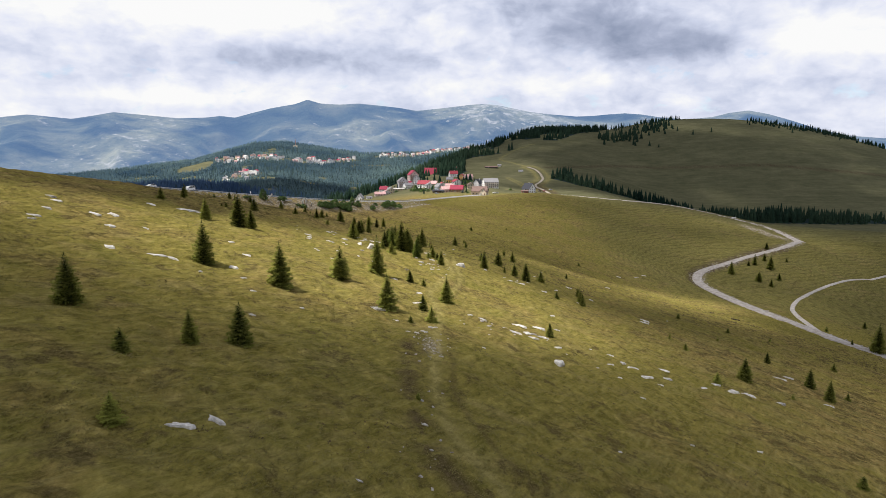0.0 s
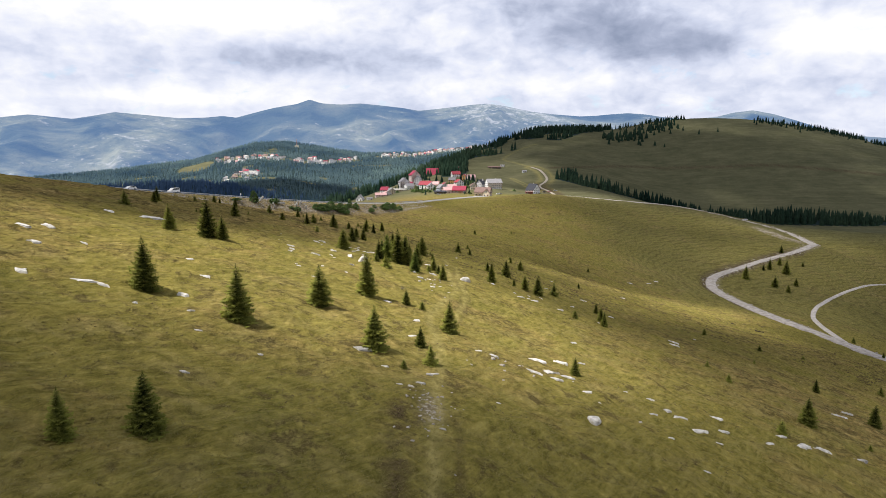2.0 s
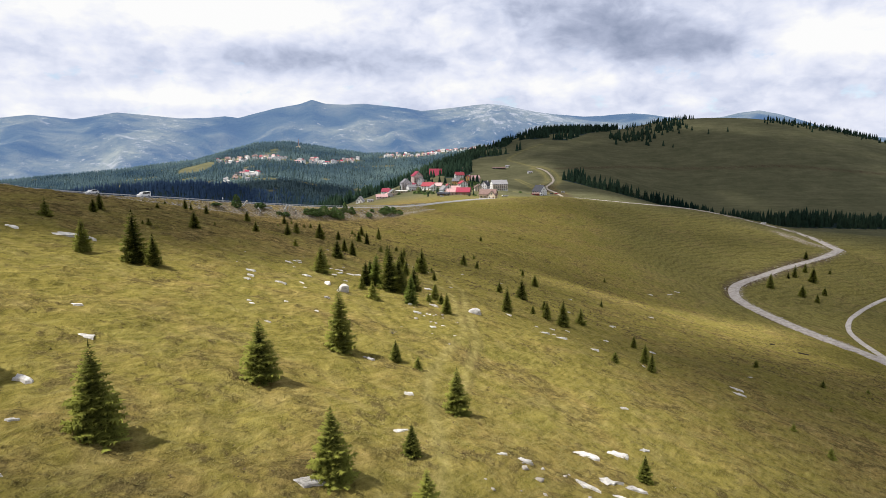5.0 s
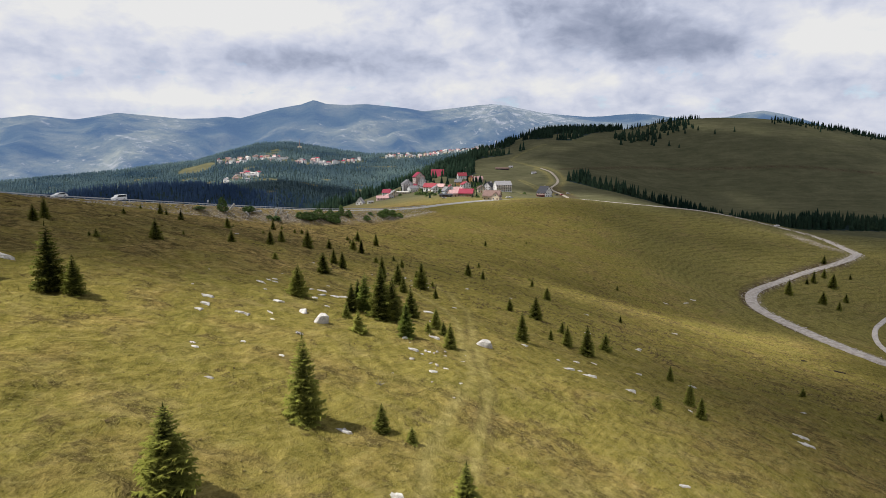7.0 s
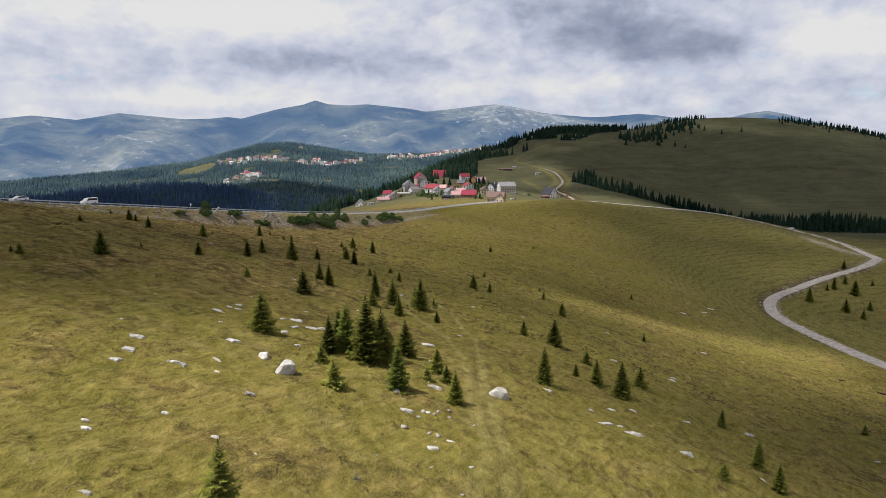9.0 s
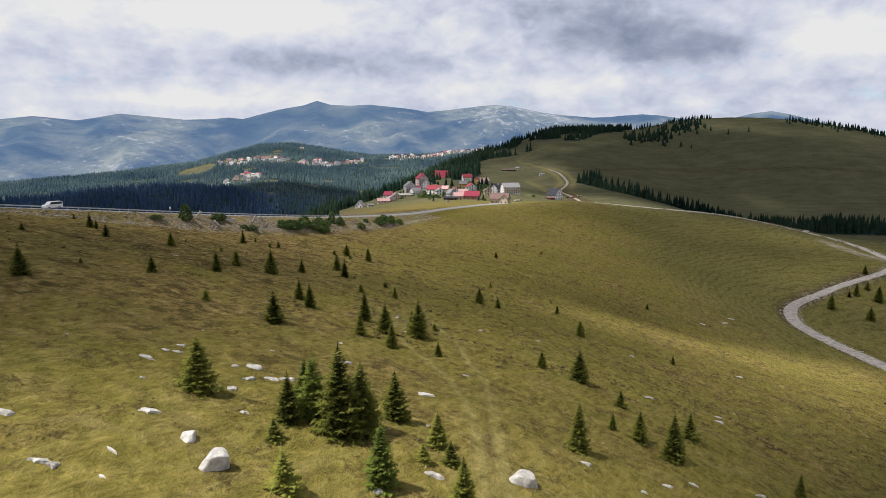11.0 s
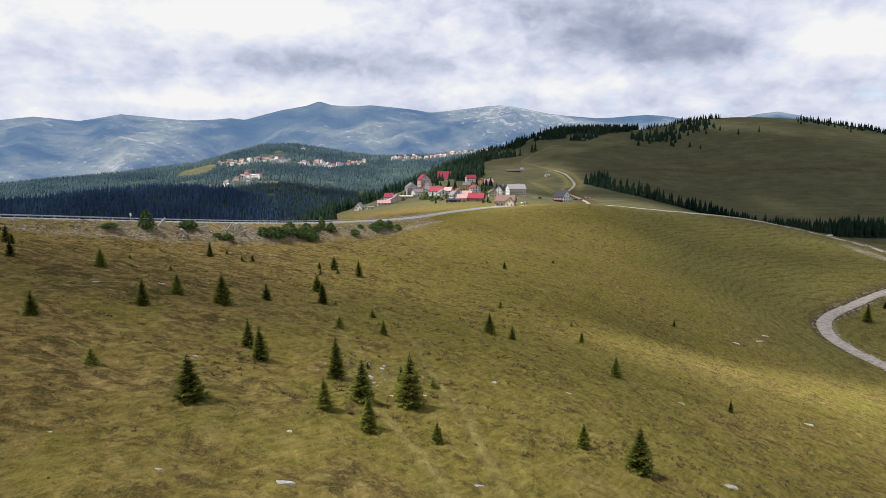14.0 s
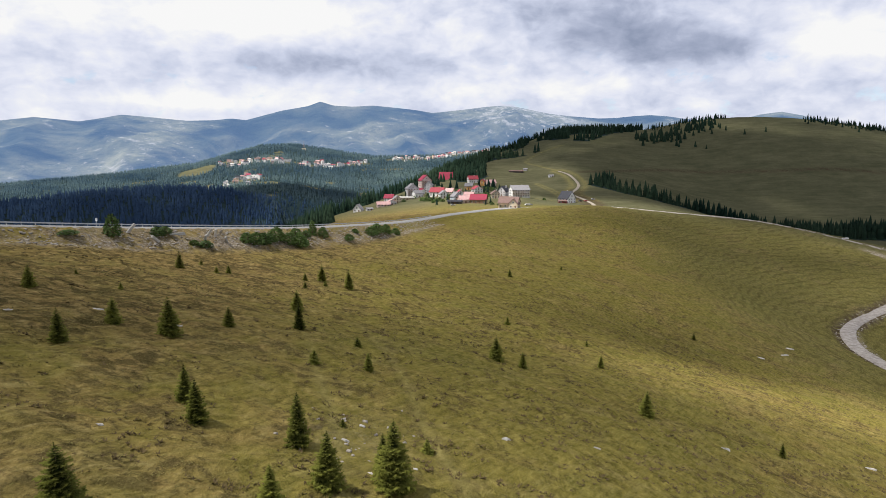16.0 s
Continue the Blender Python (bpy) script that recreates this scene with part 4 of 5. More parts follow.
for x, y, h in SPRUCES_NEAR + SPRUCES_LOWER + SPRUCES_MIDDLE + SPRUCES_UPPER + SPRUCES_FAR:
    # some trees of the clump take the sunlit needle colour
    bright = h > 1.4 and -14 < x < 1 and 140 < y < 165 and rnd.random() < 0.5
    pick = 4 if bright else rnd.choice((5, 6)) if h < 1.9 else rnd.choice((0, 1, 2, 3, 0, 1, 6 if h < 3.5 else 0))
    wide = rnd.uniform(0.92, 1.12)
    stand(pick, Matrix.LocRotScale((x, y, height_at(x, y) - 0.04 * h), Euler((0, 0, rnd.uniform(0, 6.28))), (h * wide * 1.06, h * wide * 1.06, h * 1.12)))


# ---- woods ----
def wood_mesh(name, xs, ys, hs, mat, sides, tiers, seed):
    """Many simple tiered spruces in one mesh."""
    rng = np.random.default_rng(seed)
    zs = ground_height(xs, ys)
    a0 = rng.uniform(0, 6.28, len(xs))
    V, F, base = [], [], 0
    for k in range(tiers):
        lo, hi = k / tiers * 0.82 + 0.02, min(1.0, (k + 1) / tiers * 0.82 + 0.30)
        if k == tiers - 1:
            hi = 1.0
        w = 0.19 * (1 - k / tiers * 0.75)
        ring = []
        for s in range(sides):
            a = a0 + 2 * math.pi * s / sides + k * 0.5
            rr = hs * w * rng.uniform(0.75, 1.2, len(xs))
            ring.append(np.stack([xs + np.cos(a) * rr, ys + np.sin(a) * rr, zs + hs * (lo - rng.uniform(0, 0.05, len(xs)))], -1))
        tip = np.stack([xs, ys, zs + hs * hi], -1)
        block = np.stack(ring + [tip], 1)
        V.append(block.reshape(-1, 3))
        off = base + np.arange(len(xs))[:, None] * (sides + 1)
        for s in range(sides):
            F.append(np.concatenate([off + s, off + (s + 1) % sides, off + sides], 1))
        base += len(xs) * (sides + 1)
    return mesh_of(name, np.concatenate(V), np.concatenate(F), mat)


def scatter(rng, x0, x1, y0, y1, spacing):
    n = int((x1 - x0) * (y1 - y0) / spacing**2)
    return rng.uniform(x0, x1, n), rng.uniform(y0, y1, n)


def grow_woods():
    rng = np.random.default_rng(8)
    # far plateau
    x, y = scatter(rng, -1950, 420, 300, 2800, 7.2)
    R = np.hypot(x, y - 75)
    keep = (wood_cover(x, y) > 0.5) & (R > 700) & (np.abs(x) < 0.90 * (y - 75)) & ~((np.interp(y, EDGE_Y, EDGE_X) - x < 300) & (y < 1662))
    x, y = x[keep], y[keep]
    R, b = np.hypot(x, y - 75), x / (y - 75)
    # trees on the spur get the cloud-shaded colour
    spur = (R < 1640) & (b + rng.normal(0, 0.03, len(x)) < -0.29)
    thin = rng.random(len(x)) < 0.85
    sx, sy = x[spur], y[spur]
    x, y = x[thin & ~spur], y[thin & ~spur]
    tagged(new("spur_forest", wood_mesh("spur_forest", sx, sy, rng.uniform(8, 17, len(sx)), SPURWOODS_SHADED, 4, 2, 9)),
           "dense spruce forest on a spur, coloured dark blue for cloud shade", "forest", kind="stuff")
    tagged(new("spruce_forest", wood_mesh("spruce_forest", x, y, rng.uniform(6, 13, len(x)), FARWOODS_HAZED, 4, 2, 1)),
           "dense spruce forest on the far plateau, tinted blue for haze", "forest", kind="stuff")
    # flank beside the hamlet and the shoulder of the hill
    x, y = scatter(rng, -560, 450, 620, 1700, 6.6)
    keep = (wood_cover(x, y) > 0.5) & ~((x > 130) & (y < 1200))
    keep &= np.interp(y, EDGE_Y, EDGE_X) - x < 300
    x, y = x[keep], y[keep]
    tagged(new("hamlet_forest", wood_mesh("hamlet_forest", x, y, rng.uniform(10, 19, len(x)), WOODS, 5, 3, 2)),
           "dark spruce forest on the slope behind the hamlet", "forest", kind="stuff")
    # strip of tall spruces in the dip
    x, y = scatter(rng, 150, 960, 700, 1120, 5.2)
    d, _ = near_line(x, y, STRIP, 80)
    keep = d < 22 + 14 * fbm(x / 170, y / 170, 61, 3)
    x, y = x[keep], y[keep]
    tagged(new("valley_forest", wood_mesh("valley_forest", x, y, rng.uniform(6, 17, len(x)) * (1 + 0.45 * fbm(x / 40, y / 40, 63, 2)), WOODS, 6, 5, 3)),
           "belt of tall dark spruces in the dip below the hill", "forest", kind="stuff")
    # trees along the ridge of the hill
    t = rng.random(420)
    x = 700 + t * 420 + rng.normal(0, 10, 420)
    y = 1455 - t * 60 + rng.normal(0, 22, 420)
    x2 = rng.uniform(400, 555, 90)
    y2 = 1530 + rng.normal(0, 25, 90)
    x, y = np.concatenate([x, x2]), np.concatenate([y, y2])
    tagged(new("ridge_forest", wood_mesh("ridge_forest", x, y, rng.uniform(6, 13, len(x)), WOODS, 5, 4, 4)),
           "row of dark spruces along the ridge of the hill", "forest", kind="stuff")


grow_woods()


def make_far_spruce(seed):
    me = wood_mesh("hill_spruce", np.array([0.0]), np.array([0.0]), np.array([1.0]), WOODS, 7, 5, seed)
    me.transform(Matrix.Translation((0, 0, -height_at(0, 0) - 0.02)))
    return me


FAR_SPRUCES = [make_far_spruce(s) for s in (21, 22, 23)]


def far_spruce(x, y, h, group, label):
    ob = new("spruce", rnd.choice(FAR_SPRUCES))
    ob.matrix_basis = Matrix.LocRotScale((x, y, height_at(x, y)), Euler((0, 0, rnd.uniform(0, 6))), (h * rnd.uniform(1.1, 1.6),) * 2 + (h,))
    tagged(ob, label, "spruce tree", group)


for _ in range(110):
    x = rnd.uniform(340, 510)
    far_spruce(x, 1395 + (x - 340) * 0.25 + rnd.gauss(0, 26) + (15 if x > 430 else 0), rnd.uniform(9, 17), "spruces on the hill", "dark spruce in a loose group on the hill")
for x, y in ((444, 1318), (404, 1345), (366, 1372), (530, 1363), (571, 1368), (430, 1335), (479, 1388), (352, 1396), (340, 1402), (505, 1415)):
    far_spruce(x, y, rnd.uniform(8, 13), "spruces on the hill", "single dark spruce on the open hill")


# ---- rocks ----
def make_slab(seed):
    """A split slab of bedrock, one metre long: uneven outline, ledges, broken top."""
    rr = random.Random(seed)
    n = rr.randint(10, 14)
    shape = [(2 * math.pi * (k + rr.uniform(-0.4, 0.4)) / n, rr.choice((rr.uniform(0.45, 0.8), rr.uniform(0.85, 1.25)))) for k in range(n)]
    bm = bmesh.new()
    rings = []
    for scale, z in ((1.12, -0.35), (1.06, 0.0), (1.0, rr.uniform(0.09, 0.12)), (rr.uniform(0.86, 0.93), rr.uniform(0.15, 0.18)), (rr.uniform(0.48, 0.62), rr.uniform(0.17, 0.21))):
        rings.append([bm.verts.new((0.5 * scale * r * math.cos(a) * rr.uniform(0.93, 1.07) + (0.05 if z > 0.14 else 0), 0.27 * scale * r * math.sin(a) * rr.uniform(0.90, 1.10), z + (rr.uniform(-0.035, 0.035) if z > -0.2 else 0))) for a, r in shape])
    for lo, hi in zip(rings, rings[1:]):
        for k in range(n):
            bm.faces.new((lo[k], lo[(k + 1) % n], hi[(k + 1) % n], hi[k]))
    top = bm.verts.new((rr.uniform(-0.1, 0.1), rr.uniform(-0.05, 0.05), rr.uniform(0.22, 0.27)))
    for k in range(n):
        bm.faces.new((rings[-1][k], rings[-1][(k + 1) % n], top))
    me = bpy.data.meshes.new("rock")
    bm.to_mesh(me)
    bm.free()
    me.materials.append(STONE)
    return me


def make_boulder(seed):
    """A weathered block: rounded below, broken off in flat faces above."""
    rr = random.Random(seed)
    bm = bmesh.new()
    bmesh.ops.create_icosphere(bm, subdivisions=4, radius=0.5)
    for _ in range(15):
        n = Vector((rr.gauss(0, 1), rr.gauss(0, 1), rr.gauss(0.1, 0.7))).normalized()
        d = rr.uniform(0.27, 0.43)
        for v in bm.verts:
            over = v.co.dot(n) - d
            if over > 0:
                v.co -= n * over * 0.82
    for v in bm.verts:
        v.co += v.co.normalized() * (0.022 * noise.noise(v.co * 6 + Vector((seed, 0, 0))) + 0.010 * noise.noise(v.co * 17))
    me = bpy.data.meshes.new("boulder")
    bm.to_mesh(me)
    bm.free()
    me.materials.append(STONE)
    me.polygons.foreach_set("use_smooth", np.ones(len(me.polygons), bool))
    return me


SLABS = [make_slab(s) for s in range(1, 13)]
BOULDER = make_boulder(9)
for x, y, w in ROCKS_NEAR + ROCKS_LOWER + ROCKS_MIDDLE + ROCKS_UPPER + ROCKS_FAR:
    big, domed = (x, y) == (-16.3, 141.8), (x, y) in ((-19.2, 144.7), (4.2, 150.5), (15.4, 80.9))
    ob = new("boulder" if big else "rock", BOULDER if big else BOULDER if domed else rnd.choice(SLABS))
    z, g = np.mean([height_at(x + 0.4 * w * k, y + 0.2 * w * j) for k in (-1, 0, 1) for j in (-1, 1)]) + 0.05, (height_at(x + 0.6, y) - height_at(x - 0.6, y)) / 1.2
    if big:
        ob.matrix_basis = Matrix.LocRotScale((x, y, z + 0.22 * w), Euler((0.30, 0.28, 0.4)), (w * 1.22, w * 1.1, w * 1.45))
    elif domed:
        ob.matrix_basis = Matrix.LocRotScale((x, y, z + 0.02 * w), Euler((0.1, 0.15, 1.9 + x)), (w * 1.1, w * 0.9, w * 0.85))
    else:
        s = w * 1.03
        ob.matrix_basis = Matrix.LocRotScale((x, y, z - 0.02 * w), Euler((rnd.uniform(-0.10, 0.04), -math.atan(g) * rnd.uniform(0.3, 0.9), rnd.uniform(-0.35, 0.35) + (math.pi if rnd.random() < 0.5 else 0)), "ZYX"), (s, s * rnd.uniform(0.7, 1.25), s * rnd.uniform(0.42, 0.75) * min(1, 1.5 / w)))
    tagged(ob, "large rounded whitish boulder in the grass" if big else "domed whitish rock half sunk in the grass" if domed else "long flat pale grey slab of bedrock in the grass" if w > 2.0 else "pale grey limestone rock lying in the grass", "boulder" if big else "rock", "rocks on the meadow")


# ---- buildings of the hamlet ----
def box(bm, lo, hi):
    m = Matrix.LocRotScale([(a + b) / 2 for a, b in zip(lo, hi)], None, [b - a for a, b in zip(lo, hi)])
    return bmesh.ops.create_cube(bm, size=1, matrix=m)["verts"]


def prism(bm, outline, y0, y1):
    """A solid with the given outline in x and z, from y0 to y1."""
    a = [bm.verts.new((x, y0, z)) for x, z in outline]
    b = [bm.verts.new((x, y1, z)) for x, z in outline]
    bm.faces.new(a)
    bm.faces.new(b[::-1])
    for k in range(len(a)):
        j = (k + 1) % len(a)
        bm.faces.new((a[j], a[k], b[k], b[j]))
    bmesh.ops.recalc_face_normals(bm, faces=bm.faces)


def house(x, y, turn, w, d, eave, ridge, wall, roof, label, floors=2, windows=3, side_windows=2, gable_front=True, balcony=False, chimney=True, group="houses of the hamlet", sunk=0.8, drop=0.1):
    """A gabled house, its front towards -y before it is turned: wall, roof (> chimney), door, windows (> pane)."""
    thing = new("house")
    thing.matrix_basis = pose(x, y, height_at(x, y) - drop, 0, 0, turn)
    tagged(thing, label, "house", group)
    bm = bmesh.new()
    if gable_front:
        prism(bm, [(-w / 2, -sunk), (w / 2, -sunk), (w / 2, eave), (0, ridge), (-w / 2, eave)], -d / 2, d / 2)
        half, length = w / 2, d
    else:
        prism(bm, [(-d / 2, -sunk), (d / 2, -sunk), (d / 2, eave), (0, ridge), (-d / 2, eave)], -w / 2, w / 2)
        bmesh.ops.rotate(bm, verts=bm.verts, cent=(0, 0, 0), matrix=Matrix.Rotation(radians(90), 3, "Z"))
        half, length = d / 2, w
    part("wall", bm, wall, thing)
    bm = bmesh.new()
    pitch, over, th = (ridge - eave) / half, 0.7, 0.28
    for s in (-1, 1):
        prism(bm, [(0, ridge + 0.06), (s * (half + over), eave - over * pitch + 0.06), (s * (half + over), eave - over * pitch + th + 0.06), (0, ridge + th + 0.06)], -length / 2 - 0.6, length / 2 + 0.6)
    if not gable_front:
        bmesh.ops.rotate(bm, verts=bm.verts, cent=(0, 0, 0), matrix=Matrix.Rotation(radians(90), 3, "Z"))
    top = part("roof", bm, roof, thing)
    if chimney:
        bm = bmesh.new()
        box(bm, (w * 0.16, d * 0.10, ridge - 1.6), (w * 0.16 + 0.7, d * 0.10 + 0.7, ridge + 0.9))
        part("chimney", bm, CONCRETE, top)
    storey = max(2.2, (eave) / max(1, floors))
    panes, glass = None, None

    def window(px, py, pz, rz):
        nonlocal panes, glass
        if panes is None:
            bm = bmesh.new()
            box(bm, (-0.65, -0.05, -0.75), (0.65, 0.06, 0.75))
            panes = bpy.data.meshes.new("window")
            bm.to_mesh(panes)
            bm.free()
            panes.materials.append(paint("window_white", (0.72, 0.70, 0.66)))
            bm = bmesh.new()
            for s in (-1, 1):
                box(bm, (s * 0.29 - 0.24, -0.10, -0.62), (s * 0.29 + 0.24, -0.055, 0.62))
            glass = bpy.data.meshes.new("pane")
            bm.to_mesh(glass)
            bm.free()
            glass.materials.append(GLASS)
        o = new("window", panes)
        o.parent = thing
        o.matrix_basis = pose(px, py, pz, 0, 0, rz)
        q = new("pane", glass)
        q.parent = o

    for fl in range(floors):
        z = 1.5 + fl * storey
        if z + 0.8 > eave + 0.2 and fl:
            break
        for k in range(windows):
            if fl == 0 and k == windows // 2:
                continue
            window(-w / 2 + w * (k + 0.5) / windows, -d / 2 - 0.03, z, 0)
        for k in range(side_windows):
            yy = -d / 2 + d * (k + 0.5) / side_windows
            window(w / 2 + 0.03, yy, z, 90)
            window(-w / 2 - 0.03, yy, z, -90)
    if gable_front and ridge - eave > 2.6:
        window(0, -d / 2 - 0.03, eave + (ridge - eave) * 0.30, 0)
    bm = bmesh.new()
    mid = -w / 2 + w * (windows // 2 + 0.5) / windows
    box(bm, (mid - 0.55, -d / 2 - 0.09, -0.05), (mid + 0.55, -d / 2 + 0.05, 2.1))
    part("door", bm, paint("door_brown", (0.16, 0.08, 0.045)), thing)
    if balcony:
        for fl in range(1, floors):
            bm = bmesh.new()
            z = 0.35 + fl * storey
            box(bm, (-w / 2, -d / 2 - 1.5, z), (w / 2, -d / 2 + 0.02, z + 0.16))
            for k in range(int(w / 0.9) + 1):
                box(bm, (-w / 2 + k * 0.9 - 0.04, -d / 2 - 1.48, z + 0.16), (-w / 2 + k * 0.9 + 0.04, -d / 2 - 1.40, z + 1.0))
            box(bm, (-w / 2, -d / 2 - 1.5, z + 1.0), (w / 2, -d / 2 - 1.38, z + 1.1))
            part("balcony", bm, paint("balcony_wood", (0.40, 0.30, 0.22)), thing, "light wooden balcony")
    return thing


WHITE, CREAM, PINK = paint("white_render", (0.86, 0.85, 0.84)), paint("cream_render", (0.66, 0.56, 0.42)), paint("pink_render", (0.70, 0.54, 0.51))
GREYWALL, PALEBLUE, OCHRE = paint("grey_render", (0.60, 0.58, 0.60)), paint("pale_blue_render", (0.48, 0.54, 0.62)), paint("ochre_render", (0.70, 0.40, 0.14))
RED, CRIMSON, SLATE = paint("red_roof", (0.34, 0.055, 0.075), 0.7), paint("crimson_roof", (0.30, 0.03, 0.065), 0.65), paint("slate_roof", (0.035, 0.037, 0.048), 0.75)
BROWN, GREY, ROSE = paint("brown_roof", (0.20, 0.13, 0.115), 0.7), paint("grey_roof", (0.24, 0.235, 0.25), 0.7), paint("rose_roof", (0.50, 0.31, 0.31), 0.7)

# x and y as a bearing (tangent) and a distance from the last stand of the camera
def spot(px, d):
    return -1.6 + ((px - 784) / 1119.7 - 0.0237) * d, 150 + d


def hamlet():
    x, y = spot(1000, 640)
    house(x, y, 38, 11, 13, 5.0, 11.6, WHITE, SLATE, "white guesthouse with a steep black roof at the road", 2, 3, 3)
    x, y = spot(992, 632)
    house(x, y, 8, 8, 4, 2.1, 3.0, paint("shed_red", (0.28, 0.07, 0.06)), BROWN, "low dark red timber shed beside the white guesthouse", 1, 2, 1, False, chimney=False)
    x, y = spot(899, 500)
    house(x, y, -18, 15, 11, 4.2, 8.4, CREAM, BROWN, "cream chalet with a broad brown roof and dormer at the road", 2, 4, 2, False, True)
    x, y = spot(908, 496)
    house(x, y, -18, 7, 9, 3.6, 7.2, CREAM, BROWN, "cream gabled wing of the brown-roofed chalet", 2, 2, 2, True, chimney=False)
    x, y = spot(916, 640)
    house(x, y, 14, 18, 12, 7.4, 11.6, WHITE, GREY, "long white hotel with grey roof and rows of balconies", 3, 7, 3, False, True)
    x, y = spot(889, 655)
    house(x, y, -30, 9, 11, 5.0, 10.0, GREYWALL, SLATE, "grey house with a steep dark roof beside the hotel", 2, 3, 3)
    x, y = spot(845, 560)
    house(x, y, -12, 14, 9, 3.8, 7.8, paint("log_brown", (0.28, 0.18, 0.12)), CRIMSON, "brown log house with a broad crimson roof", 2, 4, 2, False)
    x, y = spot(819, 562)
    house(x, y, 22, 10, 9, 3.6, 6.6, PINK, ROSE, "pink house with a faded rose roof", 2, 3, 2, False)
    x, y = spot(805, 582)
    house(x, y, 24, 7.5, 9, 4.6, 8.3, PALEBLUE, GREY, "pale blue gabled house with grey roof", 2, 2, 2)
    x, y = spot(803, 548)
    house(x, y, -4, 12, 5, 2.2, 3.2, paint("shed_dark", (0.07, 0.06, 0.06)), SLATE, "long low dark timber shed in the hamlet", 1, 3, 1, False, chimney=False)
    x, y = spot(773, 680)
    house(x, y, -20, 15, 12, 4.8, 9.2, WHITE, RED, "white house with a large red roof", 2, 4, 3, False)
    x, y = spot(750, 790)
    house(x, y, 20, 13, 15, 14.0, 20.0, PINK, CRIMSON, "tall pink and white hotel with small crimson roof", 5, 4, 4, True, True)
    x, y = spot(757, 780)
    house(x, y, -10, 9, 9, 8.0, 12.5, GREYWALL, GREY, "grey side wing of the tall hotel", 3, 3, 2)
    x, y = spot(727, 720)
    house(x, y, 18, 13, 12, 10.0, 15.2, GREYWALL, GREY, "grey multi-storey guesthouse with grey hipped roof", 4, 4, 3, True, True)
    x, y = spot(737, 705)
    house(x, y, 30, 10, 9, 4.6, 7.5, WHITE, GREY, "low white annex of the grey guesthouse", 1, 3, 2, False)
    x, y = spot(718, 690)
    house(x, y, 8, 16, 7, 2.6, 3.4, CREAM, CONCRETE, "long low cream terrace building below the guesthouse", 1, 5, 1, False, chimney=False)
    x, y = spot(787, 930)
    house(x, y, -6, 19, 15, 3.2, 17.5, paint("tower_red", (0.30, 0.06, 0.07)), CRIMSON, "big chalet with a towering red roof among spruces", 3, 4, 3, False, chimney=False, drop=7)
    x, y = spot(687, 700)
    house(x, y, -14, 10, 9, 4.8, 8.6, WHITE, CRIMSON, "white house with a crimson roof on the grassy bank", 2, 3, 2, False)
    x, y = spot(676, 640)
    house(x, y, 12, 13, 8, 2.4, 4.8, PINK, ROSE, "low pinkish house at the edge of the hamlet", 1, 4, 2, False)
    x, y = spot(691, 648)
    house(x, y, 12, 9, 8, 3.4, 5.6, GREYWALL, ROSE, "grey house with pinkish roof at the edge of the hamlet", 1, 3, 2)
    x, y = spot(631, 620)
    house(x, y, -10, 8, 8, 2.6, 7.4, WHITE, GREY, "small white steep-gabled cabin on the open bank", 1, 2, 2, chimney=False)
    x, y = spot(651, 612)
    house(x, y, 20, 6, 4, 1.9, 2.8, WHITE, GREY, "tiny white hut on the open bank", 1, 2, 1, False, chimney=False)
    x, y = spot(834, 850)
    house(x, y, 14, 13, 10, 4.6, 8.8, WHITE, RED, "white house with a red roof higher in the hamlet", 2, 4, 2, False)
    x, y = spot(852, 800)
    house(x, y, -16, 9, 9, 4.4, 8.0, OCHRE, RED, "ochre house with red roof among spruces", 2, 3, 2)
    x, y = spot(866, 790)
    house(x, y, 18, 11, 9, 4.2, 7.6, PINK, ROSE, "pink house with rose roof beside spruces", 2, 3, 2, False)
    x, y = spot(838, 940)
    house(x, y, -8, 9, 8, 4.0, 8.6, CREAM, RED, "small cream house with a red roof at the forest edge", 2, 2, 2)
    for px, d, turn, w, wall, roof, label in ((783, 640, 15, 9, WHITE, GREY, "small white house with a grey roof among gardens"), (794, 660, -20, 8, CREAM, ROSE, "small cream house with a rose roof among gardens"), (812, 640, 10, 8, WHITE, RED, "small white house with a red roof among gardens"),
                                               (828, 600, -8, 9, WHITE, ROSE, "white house with a rose roof beside the crimson-roofed house"), (842, 690, 25, 10, WHITE, RED, "white house with red roof in the middle of the hamlet"), (828, 740, -12, 9, OCHRE, GREY, "ochre house with a grey roof in the middle of the hamlet"),
                                               (762, 720, 30, 9, GREYWALL, GREY, "grey house with a grey roof below the tall hotel"), (741, 745, -25, 9, WHITE, CRIMSON, "white house with a crimson roof between the hotels"), (874, 620, 5, 8, CREAM, BROWN, "cream house with a brown roof near the hotel"), (700, 670, 18, 8, CREAM, GREY, "cream house with grey roof below the hotels")):
        x, y = spot(px, d)
        house(x, y, turn, w, 8, 4.4, 7.4, wall, roof, label, 2, 3, 2, turn > 0)
    for px, d, turn, w, wall, roof, label in ((971, 930, 10, 7, WHITE, GREY, "tiny white hut beside the lane up the hill"), (926, 1010, -15, 6, WHITE, GREY, "tiny white hut high on the hill pasture"), (910, 985, 4, 22, paint("shed_dark", (0.07, 0.06, 0.06)), BROWN, "long low dark sheepfold shed on the hill pasture")):
        x, y = spot(px, d)
        house(x, y, turn, w, 4, 2.2, 3.4, wall, roof, label, 1, 2, 1, False, chimney=False)
    x, y = spot(820, 900)
    house(x, y, 10, 10, 8, 4.2, 7.6, WHITE, GREY, "white house with grey roof at the forest edge", 2, 3, 2, False)


hamlet()
